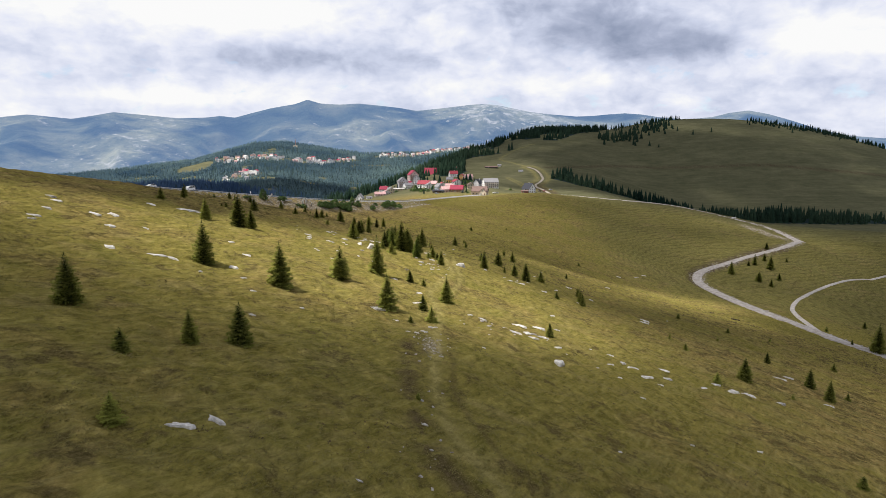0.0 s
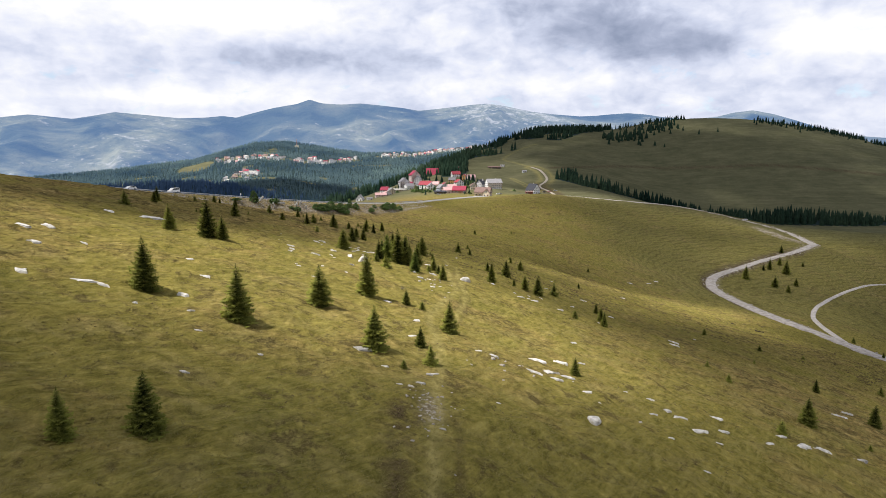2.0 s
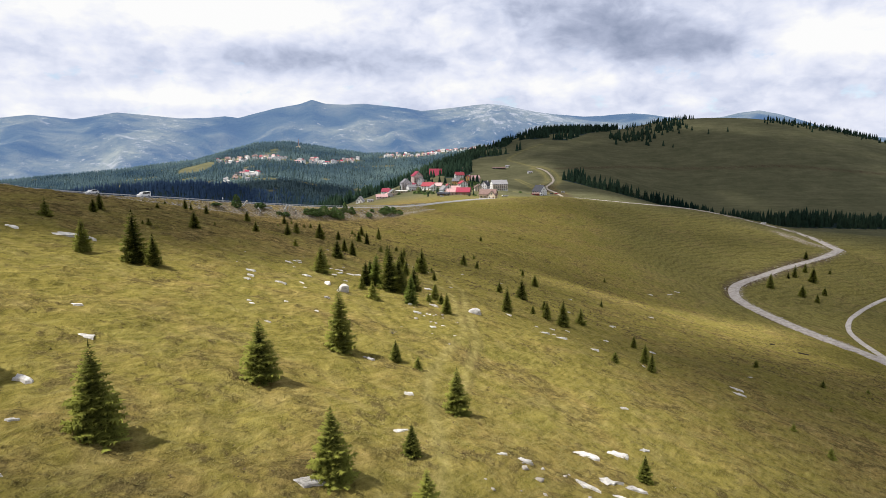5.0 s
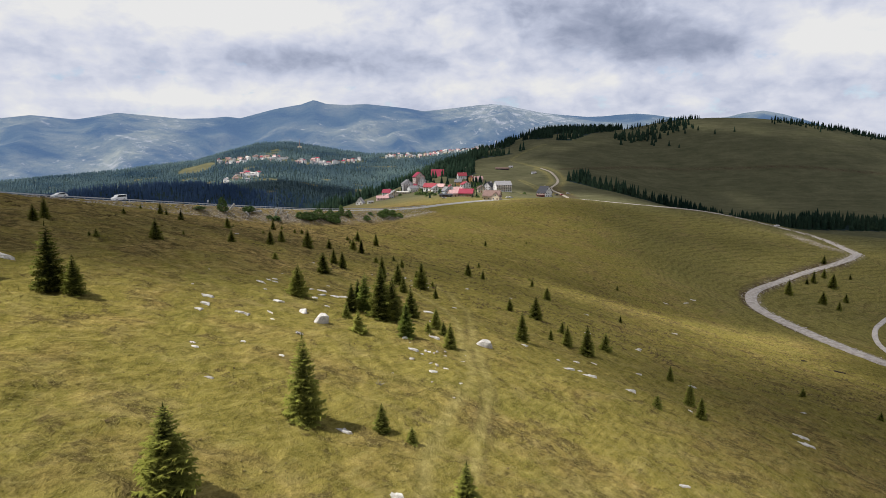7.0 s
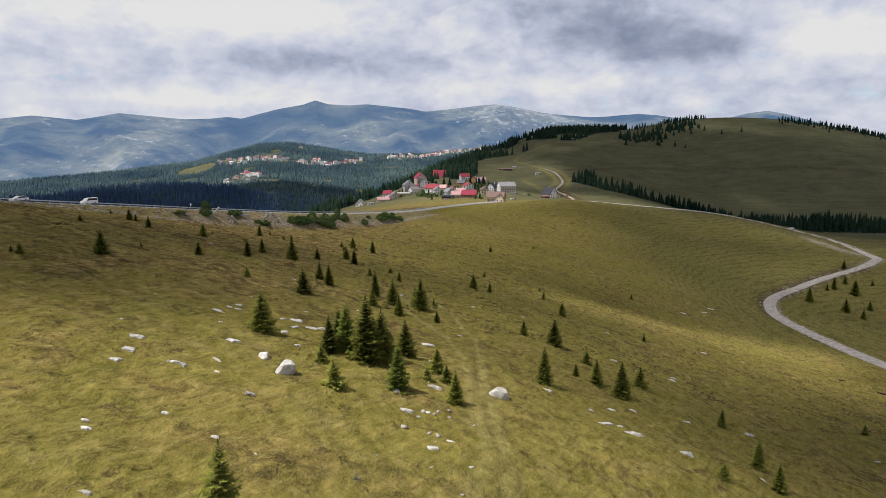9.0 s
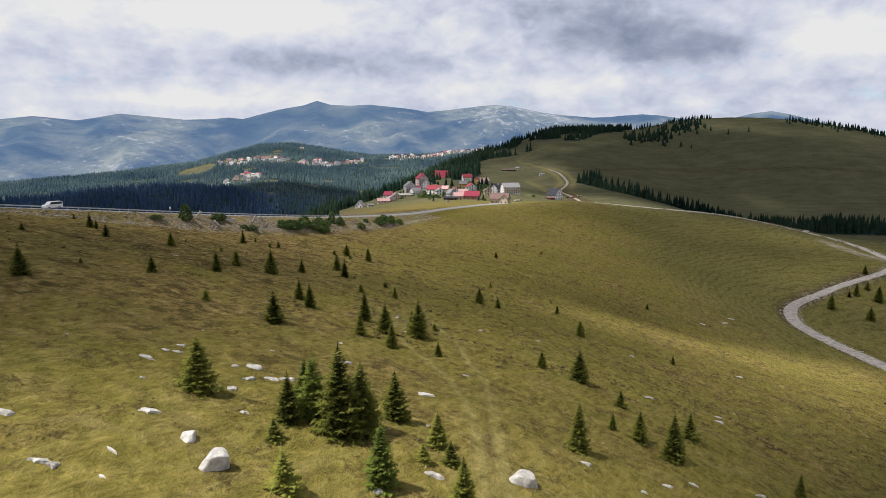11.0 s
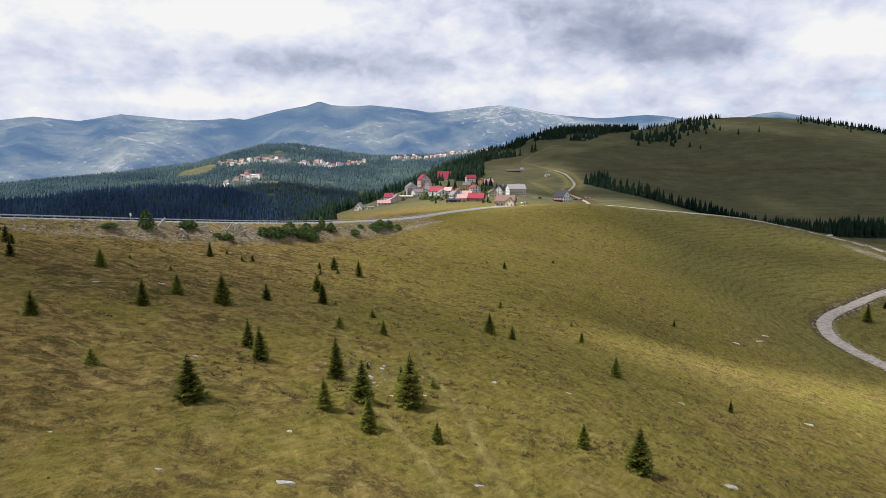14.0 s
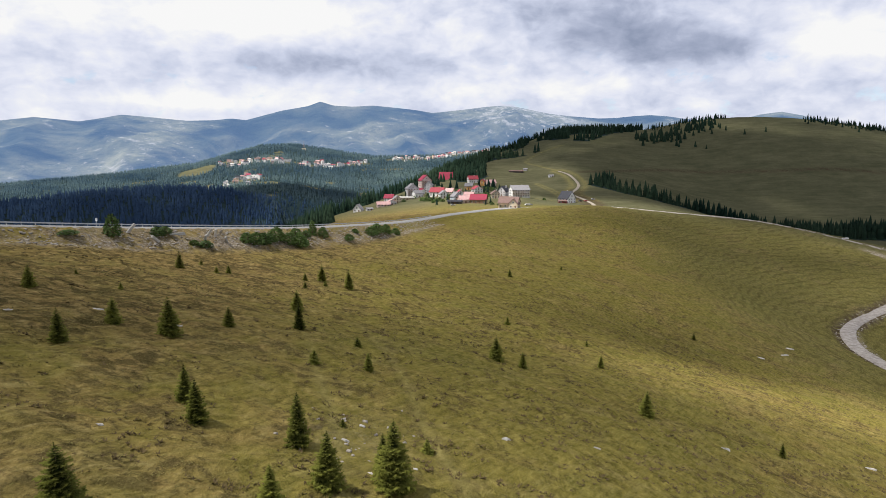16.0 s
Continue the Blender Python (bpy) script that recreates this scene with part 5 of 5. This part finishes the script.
HAMLET_TREES = [(862, 770, 11), (857, 760, 9), (845, 770, 12), (870, 765, 12), (876, 640, 10), (872, 650, 9), (838, 880, 14), (844, 872, 13), (796, 905, 13), (802, 900, 14), (808, 905, 15), (814, 890, 13), (778, 905, 13), (771, 560, 6), (783, 895, 12)]
GARDEN_TREES = [(849, 800, 9), (760, 880, 12), (768, 885, 13), (820, 870, 12), (826, 860, 11), (857, 545, 5), (866, 560, 6), (790, 600, 6), (799, 615, 7), (765, 640, 7), (757, 660, 6), (709, 700, 7), (716, 720, 9), (835, 640, 8), (822, 660, 8), (854, 700, 9), (861, 690, 8), (780, 760, 10), (795, 770, 11), (806, 760, 10), (881, 700, 9), (735, 800, 11), (728, 790, 12), (764, 830, 12), (773, 840, 13), (748, 850, 12)]
for px, d, h in HAMLET_TREES + GARDEN_TREES:
    x, y = spot(px, d)
    far_spruce(x, y, h, "spruces in the hamlet", "tall dark spruce between the houses of the hamlet")


# ---- the far resort ----
def resort():
    r = random.Random(31)
    looks = [(WHITE, GREY, "small white house with grey roof in the far resort"), (WHITE, ROSE, "white house with pale rose roof in the far resort"), (WHITE, RED, "small white house with red roof in the far resort"), (WHITE, GREY, "small white house with grey roof in the far resort"), (WHITE, BROWN, "white house with brown roof in the far resort"), (GREYWALL, GREY, "grey house with grey roof in the far resort"), (WHITE, CONCRETE, "pale flat-toned guesthouse in the far resort"), (CREAM, BROWN, "cream house with brown roof in the far resort"),
             (PINK, ROSE, "pinkish house with rose roof in the far resort"), (WHITE, SLATE, "white guesthouse with dark slate roof in the far resort"), (WHITE, CRIMSON, "white guesthouse with crimson roof in the far resort")]
    for line, count in zip(VILLAGES, (44, 30, 70, 18)):
        for k in range(count):
            f = (k + r.uniform(0.1, 0.9)) / count * (len(line) - 1)
            i = min(int(f), len(line) - 2)
            p = line[i] + (line[i + 1] - line[i]) * (f - i)
            w, e = r.choice((r.uniform(7, 11), r.uniform(8, 18))), r.choice((r.uniform(4.5, 8), r.uniform(6, 13)))
            wall, roof, label = r.choice(looks)
            house(p[0] + r.uniform(-14, 14), p[1] + r.gauss(0, 26), r.uniform(-35, 35), w, r.uniform(8, 11), e, e + r.uniform(2, 4), wall, roof, label, 2, 3, 0, r.random() < 0.4, chimney=False, group="houses of the far resort", sunk=3)
    mast = new("antenna_mast")
    x, y = -570, 2480
    mast.matrix_basis = pose(x, y, height_at(x, y))
    tagged(mast, "thin reddish antenna mast on the wooded knoll", "mast")
    bm = bmesh.new()
    box(bm, (-7, -5, -1), (7, 5, 7))
    part("base_building", bm, CREAM, mast)
    bm = bmesh.new()
    bmesh.ops.create_cone(bm, cap_ends=True, segments=6, radius1=1.2, radius2=0.5, depth=26, matrix=Matrix.Translation((0, 0, 19)))
    part("pole", bm, paint("mast_red", (0.32, 0.20, 0.18)), mast)


resort()


# ---- guard rail, marker, cars ----
def along(line, s):
    """Point, heading (degrees from +x) and side vector at a length s along a line."""
    seg = np.linalg.norm(np.diff(line[:, :2], axis=0), axis=1)
    at = np.concatenate([[0], np.cumsum(seg)])
    k = int(np.clip(np.searchsorted(at, s) - 1, 0, len(seg) - 1))
    f = (s - at[k]) / seg[k]
    p = line[k] + (line[k + 1] - line[k]) * f
    t = (line[k + 1, :2] - line[k, :2]) / seg[k]
    return p, t, np.array([-t[1], t[0]])


def guard_rail():
    rail = new("guard_rail")
    tagged(rail, "long galvanised steel guard rail along the outer road edge", "guard rail")
    bm = bmesh.new()
    box(bm, (-0.05, -0.05, -0.4), (0.05, 0.05, 0.78))
    post = bpy.data.meshes.new("post")
    bm.to_mesh(post)
    bm.free()
    post.materials.append(STEEL)
    rows = []
    for k in range(130):
        p, t, side = along(ROAD, 90 + k * 3.2)
        q = p[:2] + side * 3.35
        rows.append((*q, p[2] - 0.06))
        o = new("post", post)
        o.parent = rail
        o.matrix_basis = pose(q[0], q[1], p[2] - 0.06, 0, 0, math.degrees(math.atan2(t[1], t[0])))
    rows = np.array(rows)
    prof = [(0.0, 0.42), (-0.05, 0.48), (0.0, 0.56), (-0.05, 0.66), (0.0, 0.74), (0.03, 0.74), (-0.02, 0.66), (0.03, 0.56), (-0.02, 0.48), (0.03, 0.42)]
    V = []
    for k, r in enumerate(rows):
        t = rows[min(k + 1, len(rows) - 1), :2] - rows[max(k - 1, 0), :2]
        n = np.array([t[1], -t[0]]) / np.linalg.norm(t)
        V.extend([(r[0] + n[0] * (0.09 + a), r[1] + n[1] * (0.09 + a), r[2] + b) for a, b in prof])
    m = len(prof)
    F = [(k * m + j, k * m + (j + 1) % m, (k + 1) * m + (j + 1) % m, (k + 1) * m + j) for k in range(len(rows) - 1) for j in range(m)]
    beam = new("beam", mesh_of("beam", V, F, STEEL))
    beam.parent = rail


guard_rail()


def road_marker(s):
    p, t, side = along(ROAD, s)
    post = new("marker_post")
    post.matrix_basis = pose(*(p[:2] + side * 3.0), p[2] - 0.06, 0, 0, math.degrees(math.atan2(t[1], t[0])))
    tagged(post, "slim white roadside marker post with a grey foot", "marker post")
    bm = bmesh.new()
    box(bm, (-0.06, -0.06, -0.2), (0.06, 0.06, 1.7))
    part("pole", bm, STEEL, post)
    bm = bmesh.new()
    box(bm, (-0.30, -0.10, 1.3), (0.30, -0.065, 2.1))
    part("plate", bm, paint("sign_white", (0.78, 0.78, 0.78)), post)


road_marker(265)


def car(x, y, z, turn, paintwork, label, van=False):
    """A parked or passing car: body, cabin glass, wheels (> rim), lights."""
    thing = new("van" if van else "car")
    thing.matrix_basis = pose(x, y, z, 0, 0, turn)
    tagged(thing, label, "van" if van else "car")
    if van:
        side = [(-2.35, 0.35), (2.30, 0.35), (2.38, 0.75), (2.25, 1.10), (1.45, 1.25), (0.75, 1.95), (-2.25, 2.0), (-2.38, 1.2)]
        cabin = [(-2.15, 1.28), (1.30, 1.28), (0.70, 1.86), (-2.12, 1.88)]
    else:
        side = [(-2.15, 0.30), (2.10, 0.30), (2.20, 0.62), (2.05, 0.86), (1.05, 0.98), (0.35, 1.42), (-1.15, 1.46), (-1.95, 1.02), (-2.2, 0.9)]
        cabin = [(-1.70, 1.00), (0.90, 1.00), (0.32, 1.36), (-1.10, 1.39)]
    bm = bmesh.new()
    prism(bm, side, -0.86, 0.86)
    bmesh.ops.bevel(bm, geom=list(bm.edges), offset=0.06, segments=2, affect="EDGES", profile=0.5)
    part("body", bm, paintwork, thing, smooth=False)
    bm = bmesh.new()
    prism(bm, cabin, -0.875, 0.875)
    part("cabin_glass", bm, GLASS, thing, "dark window glass")
    for dx in (-1.35, 1.38):
        for s in (-1, 1):
            bm = bmesh.new()
            bmesh.ops.create_cone(bm, cap_ends=True, segments=16, radius1=0.33, radius2=0.33, depth=0.22, matrix=Matrix.Translation((dx, s * 0.80, 0.33)) @ Matrix.Rotation(radians(90), 4, "X"))
            wheel = part("wheel", bm, RUBBER, thing)
            bm = bmesh.new()
            bmesh.ops.create_cone(bm, cap_ends=True, segments=12, radius1=0.20, radius2=0.20, depth=0.03, matrix=Matrix.Translation((dx, s * 0.925, 0.33)) @ Matrix.Rotation(radians(90), 4, "X"))
            part("rim", bm, STEEL, wheel)
    for s in (-1, 1):
        bm = bmesh.new()
        box(bm, (2.08, s * 0.62 - 0.17, 0.66), (2.235 if not van else 2.40, s * 0.62 + 0.17, 0.80))
        part("headlight", bm, paint("lamp_glass", (0.75, 0.75, 0.78), 0.2), thing)
    return thing


def on_road(s, lane, flip, paintwork, label, van=False):
    p, t, side = along(ROAD, s)
    q = p[:2] + side * lane
    car(q[0], q[1], p[2] - 0.05, math.degrees(math.atan2(t[1], t[0])) + (180 if flip else 0), paintwork, label, van)


CAR_WHITE, CAR_SILVER, CAR_RED, CAR_DARK = paint("car_white", (0.80, 0.80, 0.80), 0.3), paint("car_silver", (0.45, 0.46, 0.48), 0.3), paint("car_red", (0.35, 0.03, 0.03), 0.3), paint("car_dark", (0.03, 0.035, 0.045), 0.3)
on_road(205.5, 1.6, True, CAR_WHITE, "white estate car on the asphalt road")
on_road(225.5, 1.6, True, CAR_WHITE, "white minivan on the asphalt road by the guard rail", True)


def parked(px, d, turn, paintwork, label, van=False):
    x, y = spot(px, d)
    car(x, y, height_at(x, y) + 0.05, turn, paintwork, label, van)


parked(931, 520, 20, CAR_WHITE, "white car parked beside the chalet")
parked(936, 524, 25, CAR_SILVER, "silver car parked beside the chalet")
parked(1034, 655, 10, CAR_RED, "red car parked near the white guesthouse")
parked(1024, 650, 12, CAR_DARK, "dark car parked near the white guesthouse")
parked(1046, 668, 5, CAR_SILVER, "silver car parked beside the track")
parked(800, 530, 8, CAR_SILVER, "silver car parked below the sheds")
car(296, 641, height_at(296, 641) + 0.15, 150, CAR_WHITE, "white car parked where the gravel road crosses the crest")


# ---- the embankment: rubble, concrete slabs, shrubs ----
def bank_spot(s, out):
    p, t, side = along(ROAD, s)
    q = p[:2] - side * out
    return q[0], q[1], height_at(*q), math.degrees(math.atan2(t[1], t[0]))


def road_mark(px, py):
    """Length along the road whose direction from the last stand matches a bearing."""
    s = np.arange(100, 620, 1.0)
    pts = np.array([along(ROAD, k)[0] for k in s])
    b = (pts[:, 0] + 1.6) / (pts[:, 1] - 150)
    want = (px - 784) / 1119.7 - 0.0237
    ok = pts[:, 1] > 200
    return float(s[ok][np.argmin(np.abs(b[ok] - want))])


def slab(px, out, length, lean, spin):
    x, y, z, head = bank_spot(road_mark(px, 0), out)
    bm = bmesh.new()
    box(bm, (-0.35, -0.22, -0.3), (0.35, 0.22, length))
    bmesh.ops.bevel(bm, geom=list(bm.edges), offset=0.05, segments=1, affect="EDGES")
    ob = part("concrete_slab", bm, CONCRETE)
    ob.matrix_basis = pose(x, y, z, 25, lean, head + spin)
    tagged(ob, "broken pale concrete slab leaning on the rubble bank", "concrete slab", "slabs on the embankment")


for one in ((161, 8, 3.2, -40, 0), (177, 7, 2.6, 32, 0), (216, 10.5, 4.4, -62, 0), (303, 11, 3.2, -26, 5), (318, 8.5, 2.6, 24, 0), (334, 8.5, 2.6, -12, 0), (341, 11, 2.8, -42, 0)):
    slab(*one)


def low_wall(px, out, length):
    x, y, z, head = bank_spot(road_mark(px, 0), out)
    bm = bmesh.new()
    for k in range(3):
        box(bm, (-length / 2 + 0.1 * k, -0.25 + 0.12 * k, -0.4 + k * 0.42), (length / 2 - 0.15 * k, 0.25 + 0.12 * k, 0.0 + k * 0.42))
    bmesh.ops.bevel(bm, geom=list(bm.edges), offset=0.04, segments=1, affect="EDGES")
    ob = part("retaining_wall", bm, CONCRETE)
    ob.matrix_basis = pose(x, y, z, 0, 0, head)
    tagged(ob, "short stepped concrete retaining wall in the bank", "retaining wall")


low_wall(268, 7.2, 5.5)


def make_shrub(seed, label, group="shrubs on the embankment"):
    r = random.Random(seed)
    V, F = [], []
    for _ in range(640):
        a, e = r.uniform(0, 6.28), r.random()
        rad = 0.5 * math.sqrt(max(0, 1 - e * e)) * r.uniform(0.55, 1.1)
        c = Vector((math.cos(a) * rad, math.sin(a) * rad, e * r.uniform(0.72, 0.98)))
        u = Vector((r.gauss(0, 1), r.gauss(0, 1), r.gauss(0, 0.6))).normalized()
        w = u.cross(Vector((r.gauss(0, 1), r.gauss(0, 1), r.gauss(0, 1)))).normalized()
        k, s = len(V), r.uniform(0.05, 0.11)
        V.extend([c - u * s, c + w * s * 0.5, c + u * s, c - w * s * 0.5])
        F.append((k, k + 1, k + 2, k + 3))
    thing = new("shrub")
    tagged(thing, label, "shrub", group)
    crown = new("foliage", mesh_of("foliage", V, F, LEAVES))
    crown.parent = thing
    for k in range(5):
        a = k * 1.26
        bm = bmesh.new()
        bmesh.ops.create_cone(bm, cap_ends=True, segments=5, radius1=0.03, radius2=0.01, depth=0.8,
                              matrix=Matrix.Translation((math.cos(a) * 0.12, math.sin(a) * 0.12, 0.35)) @ Matrix.Rotation(0.3, 4, (-math.sin(a), math.cos(a), 0)))
        part("stem", bm, BARK, thing)
    return thing


SHRUB = make_shrub(3, "dense dark green shrub on the rubble embankment")
first = True
for px, out, w, h in ((145, 8, 4.0, 5.4), (379, 11, 4.8, 3.0), (391, 12, 5.0, 3.6), (404, 12.5, 4.6, 3.6), (416, 11.5, 4.4, 3.0), (432, 11, 5.8, 4.4), (448, 12.5, 5.2, 3.8), (463, 14, 5.6, 4.4), (474, 13, 4.0, 2.6), (515, 8, 3.2, 5.4), (527, 9.5, 4.0, 3.8), (560, 13, 4.0, 2.6),
                      (614, 10.5, 5.8, 3.6), (626, 10, 5.8, 4.0), (640, 10.5, 5.4, 4.2), (654, 11.5, 4.4, 2.8), (246, 7, 4.0, 2.0), (226, 7.5, 4.2, 2.4), (480, 8.5, 4.0, 2.6), (497, 9, 3.6, 2.4), (590, 8.5, 3.6, 1.8), (290, 13, 4.2, 2.0), (276, 12, 3.2, 1.6), (60, 8, 4.6, 1.0)):
    x, y, z, head = bank_spot(road_mark(px, 0), out)
    m = Matrix.LocRotScale((x, y, z - 0.1), Euler((0, 0, rnd.uniform(0, 6))), (w, w, h))
    if first:
        SHRUB.matrix_basis, first = m, False
    else:
        copy_thing(SHRUB, m @ Matrix.Diagonal((*(1 / s for s in SHRUB.scale), 1)))


BUSH = make_shrub(4, "light green garden bush between the houses", "bushes in the hamlet")
first = True
for px, d, w in ((770, 600, 6), (776, 612, 5), (760, 615, 6), (752, 628, 7), (745, 640, 6), (764, 590, 4), (781, 588, 5), (792, 630, 6), (816, 612, 5), (834, 620, 6), (850, 640, 6), (858, 655, 7), (866, 640, 6), (846, 720, 8), (868, 720, 8), (860, 735, 7), (815, 690, 7), (803, 700, 7), (780, 700, 7), (755, 690, 6), (712, 660, 5), (704, 690, 6), (731, 690, 5), (885, 620, 5), (869, 545, 4), (880, 540, 3), (960, 640, 4)):
    x, y = spot(px, d)
    m = Matrix.LocRotScale((x, y, height_at(x, y) - 0.1), Euler((0, 0, rnd.uniform(0, 6))), (w, w, w * 0.62))
    if first:
        BUSH.matrix_basis, first = m, False
    else:
        copy_thing(BUSH, m @ Matrix.Diagonal((*(1 / s for s in BUSH.scale), 1)))


def rubble():
    """Loose stones on the bank, on the stony stretches of the path and at the gravel road's edge."""
    rng = np.random.default_rng(12)
    pts = []
    for _ in range(1900):
        s = rng.uniform(150, 470)
        p, t, side = along(ROAD, s)
        q = p[:2] - side * rng.uniform(4.8, 13.5)
        pts.append((*q, rng.uniform(0.12, 0.55) ** 1.2))
    for cx, cy, sx, sy, n, big in ((-1.3, 71, 1.0, 3.5, 70, 0.17), (-10, 206, 4.0, 4.5, 36, 0.3), (-2.5, 138, 3, 9, 22, 0.36), (-1.2, 45, 1.0, 8, 16, 0.2), (10, 92, 6, 4, 16, 0.35)):
        for _ in range(n):
            pts.append((rng.normal(cx, sx), rng.normal(cy, sy), rng.uniform(0.06, big)))
    for _ in range(500):
        k = rng.integers(20, len(GRAVEL) - 2)
        t = GRAVEL[k + 1] - GRAVEL[k]
        n = np.array([-t[1], t[0]]) / np.linalg.norm(t)
        q = GRAVEL[k] + n * rng.choice((-1, 1)) * rng.uniform(3.2, 5.5)
        pts.append((*q, rng.uniform(0.15, 0.6)))
    pts = np.array(pts)
    z = ground_height(pts[:, 0], pts[:, 1])
    cube = np.array([(-1, -1, -1), (1, -1, -1), (1, 1, -1), (-1, 1, -1), (-1, -1, 1), (1, -1, 1), (1, 1, 1), (-1, 1, 1)], float) * 0.5
    faces = np.array([(0, 3, 2, 1), (4, 5, 6, 7), (0, 1, 5, 4), (1, 2, 6, 5), (2, 3, 7, 6), (3, 0, 4, 7)])
    n = len(pts)
    c = cube[None] * rng.uniform(0.6, 1.4, (n, 8, 1)) * pts[:, None, 2:3] * np.array([1.5, 1.0, 0.7])
    a = rng.uniform(0, 6.28, n)
    ca, sa = np.cos(a)[:, None], np.sin(a)[:, None]
    v = np.stack([c[..., 0] * ca - c[..., 1] * sa + pts[:, :1], c[..., 0] * sa + c[..., 1] * ca + pts[:, 1:2], c[..., 2] + z[:, None] + 0.08 * pts[:, 2:3]], -1)
    f = (faces[None] + (np.arange(n) * 8)[:, None, None]).reshape(-1, 4)
    tagged(new("rubble", mesh_of("rubble", v.reshape(-1, 3), f, RUBBLE)), "loose pale grey rubble stones on the bank and path", "rubble", kind="stuff")


rubble()


# ---- grass and heath ----
def tufts(name, n, blades, low, high, width, lean, mat, label, area, seed, wanted):
    rng = np.random.default_rng(seed)
    x0, x1, y0, y1 = area
    x, y = rng.uniform(x0, x1, n), y0 + (y1 - y0) * rng.random(n) ** 1.25
    keep = rng.random(n) < wanted(x, y)
    d, _ = near_line(x, y, ROAD, 20)
    e, _ = near_line(x, y, GRAVEL, 12)
    keep &= (d > 6) & (e > 4)
    x, y = x[keep], y[keep]
    n = len(x)
    z = ground_height(x, y)
    h = rng.uniform(low, high, n)
    V, size = [], rng.uniform(0.7, 1.35, n)
    for b in range(blades):
        a = rng.uniform(0, 6.28, n)
        out = rng.uniform(0.4, 1.0, n) * lean * h
        bx, by = x + np.cos(a) * 0.3 * out, y + np.sin(a) * 0.3 * out
        w = width * size
        tx, ty = bx + np.cos(a) * out + 0.25 * h, by + np.sin(a) * out - 0.1 * h
        tz = z + h * rng.uniform(0.3, 0.8, n)
        s = a + 1.57 + rng.uniform(-0.5, 0.5, n)
        V.append(np.stack([np.stack([bx - np.cos(s) * w, by - np.sin(s) * w, z - 0.05], -1), np.stack([bx + np.cos(s) * w, by + np.sin(s) * w, z - 0.05], -1), np.stack([tx, ty, tz], -1)], 1))
    V = np.concatenate(V).reshape(-1, 3)
    tagged(new(name, mesh_of(name, V, np.arange(len(V)).reshape(-1, 3), mat)), label, "grass" if mat is BLADES else "heath", kind="stuff")


tufts("grass", 230000, 4, 0.08, 0.22, 0.030, 2.0, BLADES, "wind-blown tufts of olive and straw-coloured meadow grass", (-80, 85, 30, 280), 41,
      lambda x, y: 0.45 + 0.55 * (fbm(x / 7, y / 7, 80, 3) > -0.1))
tufts("heath", 50000, 8, 0.06, 0.15, 0.060, 1.8, HEATH, "low dark brown heath cushions between the grass", (-120, 150, 35, 430), 42,
      lambda x, y: 1.0 * (fbm(x / 6.5, y / 5.0, 90, 4) > 0.66 - 0.22 * sstep(-5, -60, x) * sstep(150, 260, y) - 0.10 * sstep(25, 80, x)))


tufts("tussocks", 90000, 7, 0.16, 0.36, 0.10, 1.5, HEATH, "scattered dark brown tussocks over the far meadow", (-110, 260, 190, 620), 43,
      lambda x, y: 1.0 * (fbm(x / 5.0, y / 3.2, 95, 3) > 0.50 + 0.5 * fbm(x / 60, y / 60, 96, 2)) * (1 - 0.8 * sstep(80, 150, x) * sstep(300, 380, y)))


# ---- fallen logs and a dead shrub ----
def log(x, y, length, turn):
    bm = bmesh.new()
    bmesh.ops.create_cone(bm, cap_ends=True, segments=9, radius1=0.24, radius2=0.17, depth=length, matrix=Matrix.Rotation(radians(90), 4, "Y"))
    for k in range(3):
        bmesh.ops.create_cone(bm, cap_ends=True, segments=5, radius1=0.06, radius2=0.02, depth=0.5, matrix=Matrix.Translation(((k - 1) * length * 0.28, 0, 0.28)) @ Matrix.Rotation(0.5, 4, "Y"))
    ob = part("log", bm, CHARRED)
    g = (height_at(x + 1, y) - height_at(x - 1, y)) / 2
    ob.matrix_basis = pose(x, y, height_at(x, y) + 0.12, 0, -math.degrees(math.atan(g)), turn)
    tagged(ob, "dark weathered log lying on the slope", "log", "logs on the slope")


def dead_shrub(x, y, size):
    r = random.Random(int(x * 7))
    bm = bmesh.new()
    for _ in range(26):
        a, e, l = r.uniform(0, 6.28), r.uniform(0.15, 1.2), size * r.uniform(0.4, 0.7)
        way = Vector((math.cos(a) * math.cos(e), math.sin(a) * math.cos(e), math.sin(e)))
        bmesh.ops.create_cone(bm, cap_ends=False, segments=4, radius1=0.018, radius2=0.005, depth=l, matrix=Matrix.Translation(way * l * 0.5) @ way.to_track_quat("Z", "Y").to_matrix().to_4x4())
    ob = part("dead_shrub", bm, DEADWOOD)
    ob.matrix_basis = pose(x, y, height_at(x, y) - 0.02)
    tagged(ob, "bare grey dead shrub in the grass", "dead shrub")


log(120.4, 275.5, 1.9, -8)
log(126.4, 265.5, 3.6, -8)
dead_shrub(-7.4, 126.1, 1.1)
dead_shrub(-17.4, 134.5, 0.9)
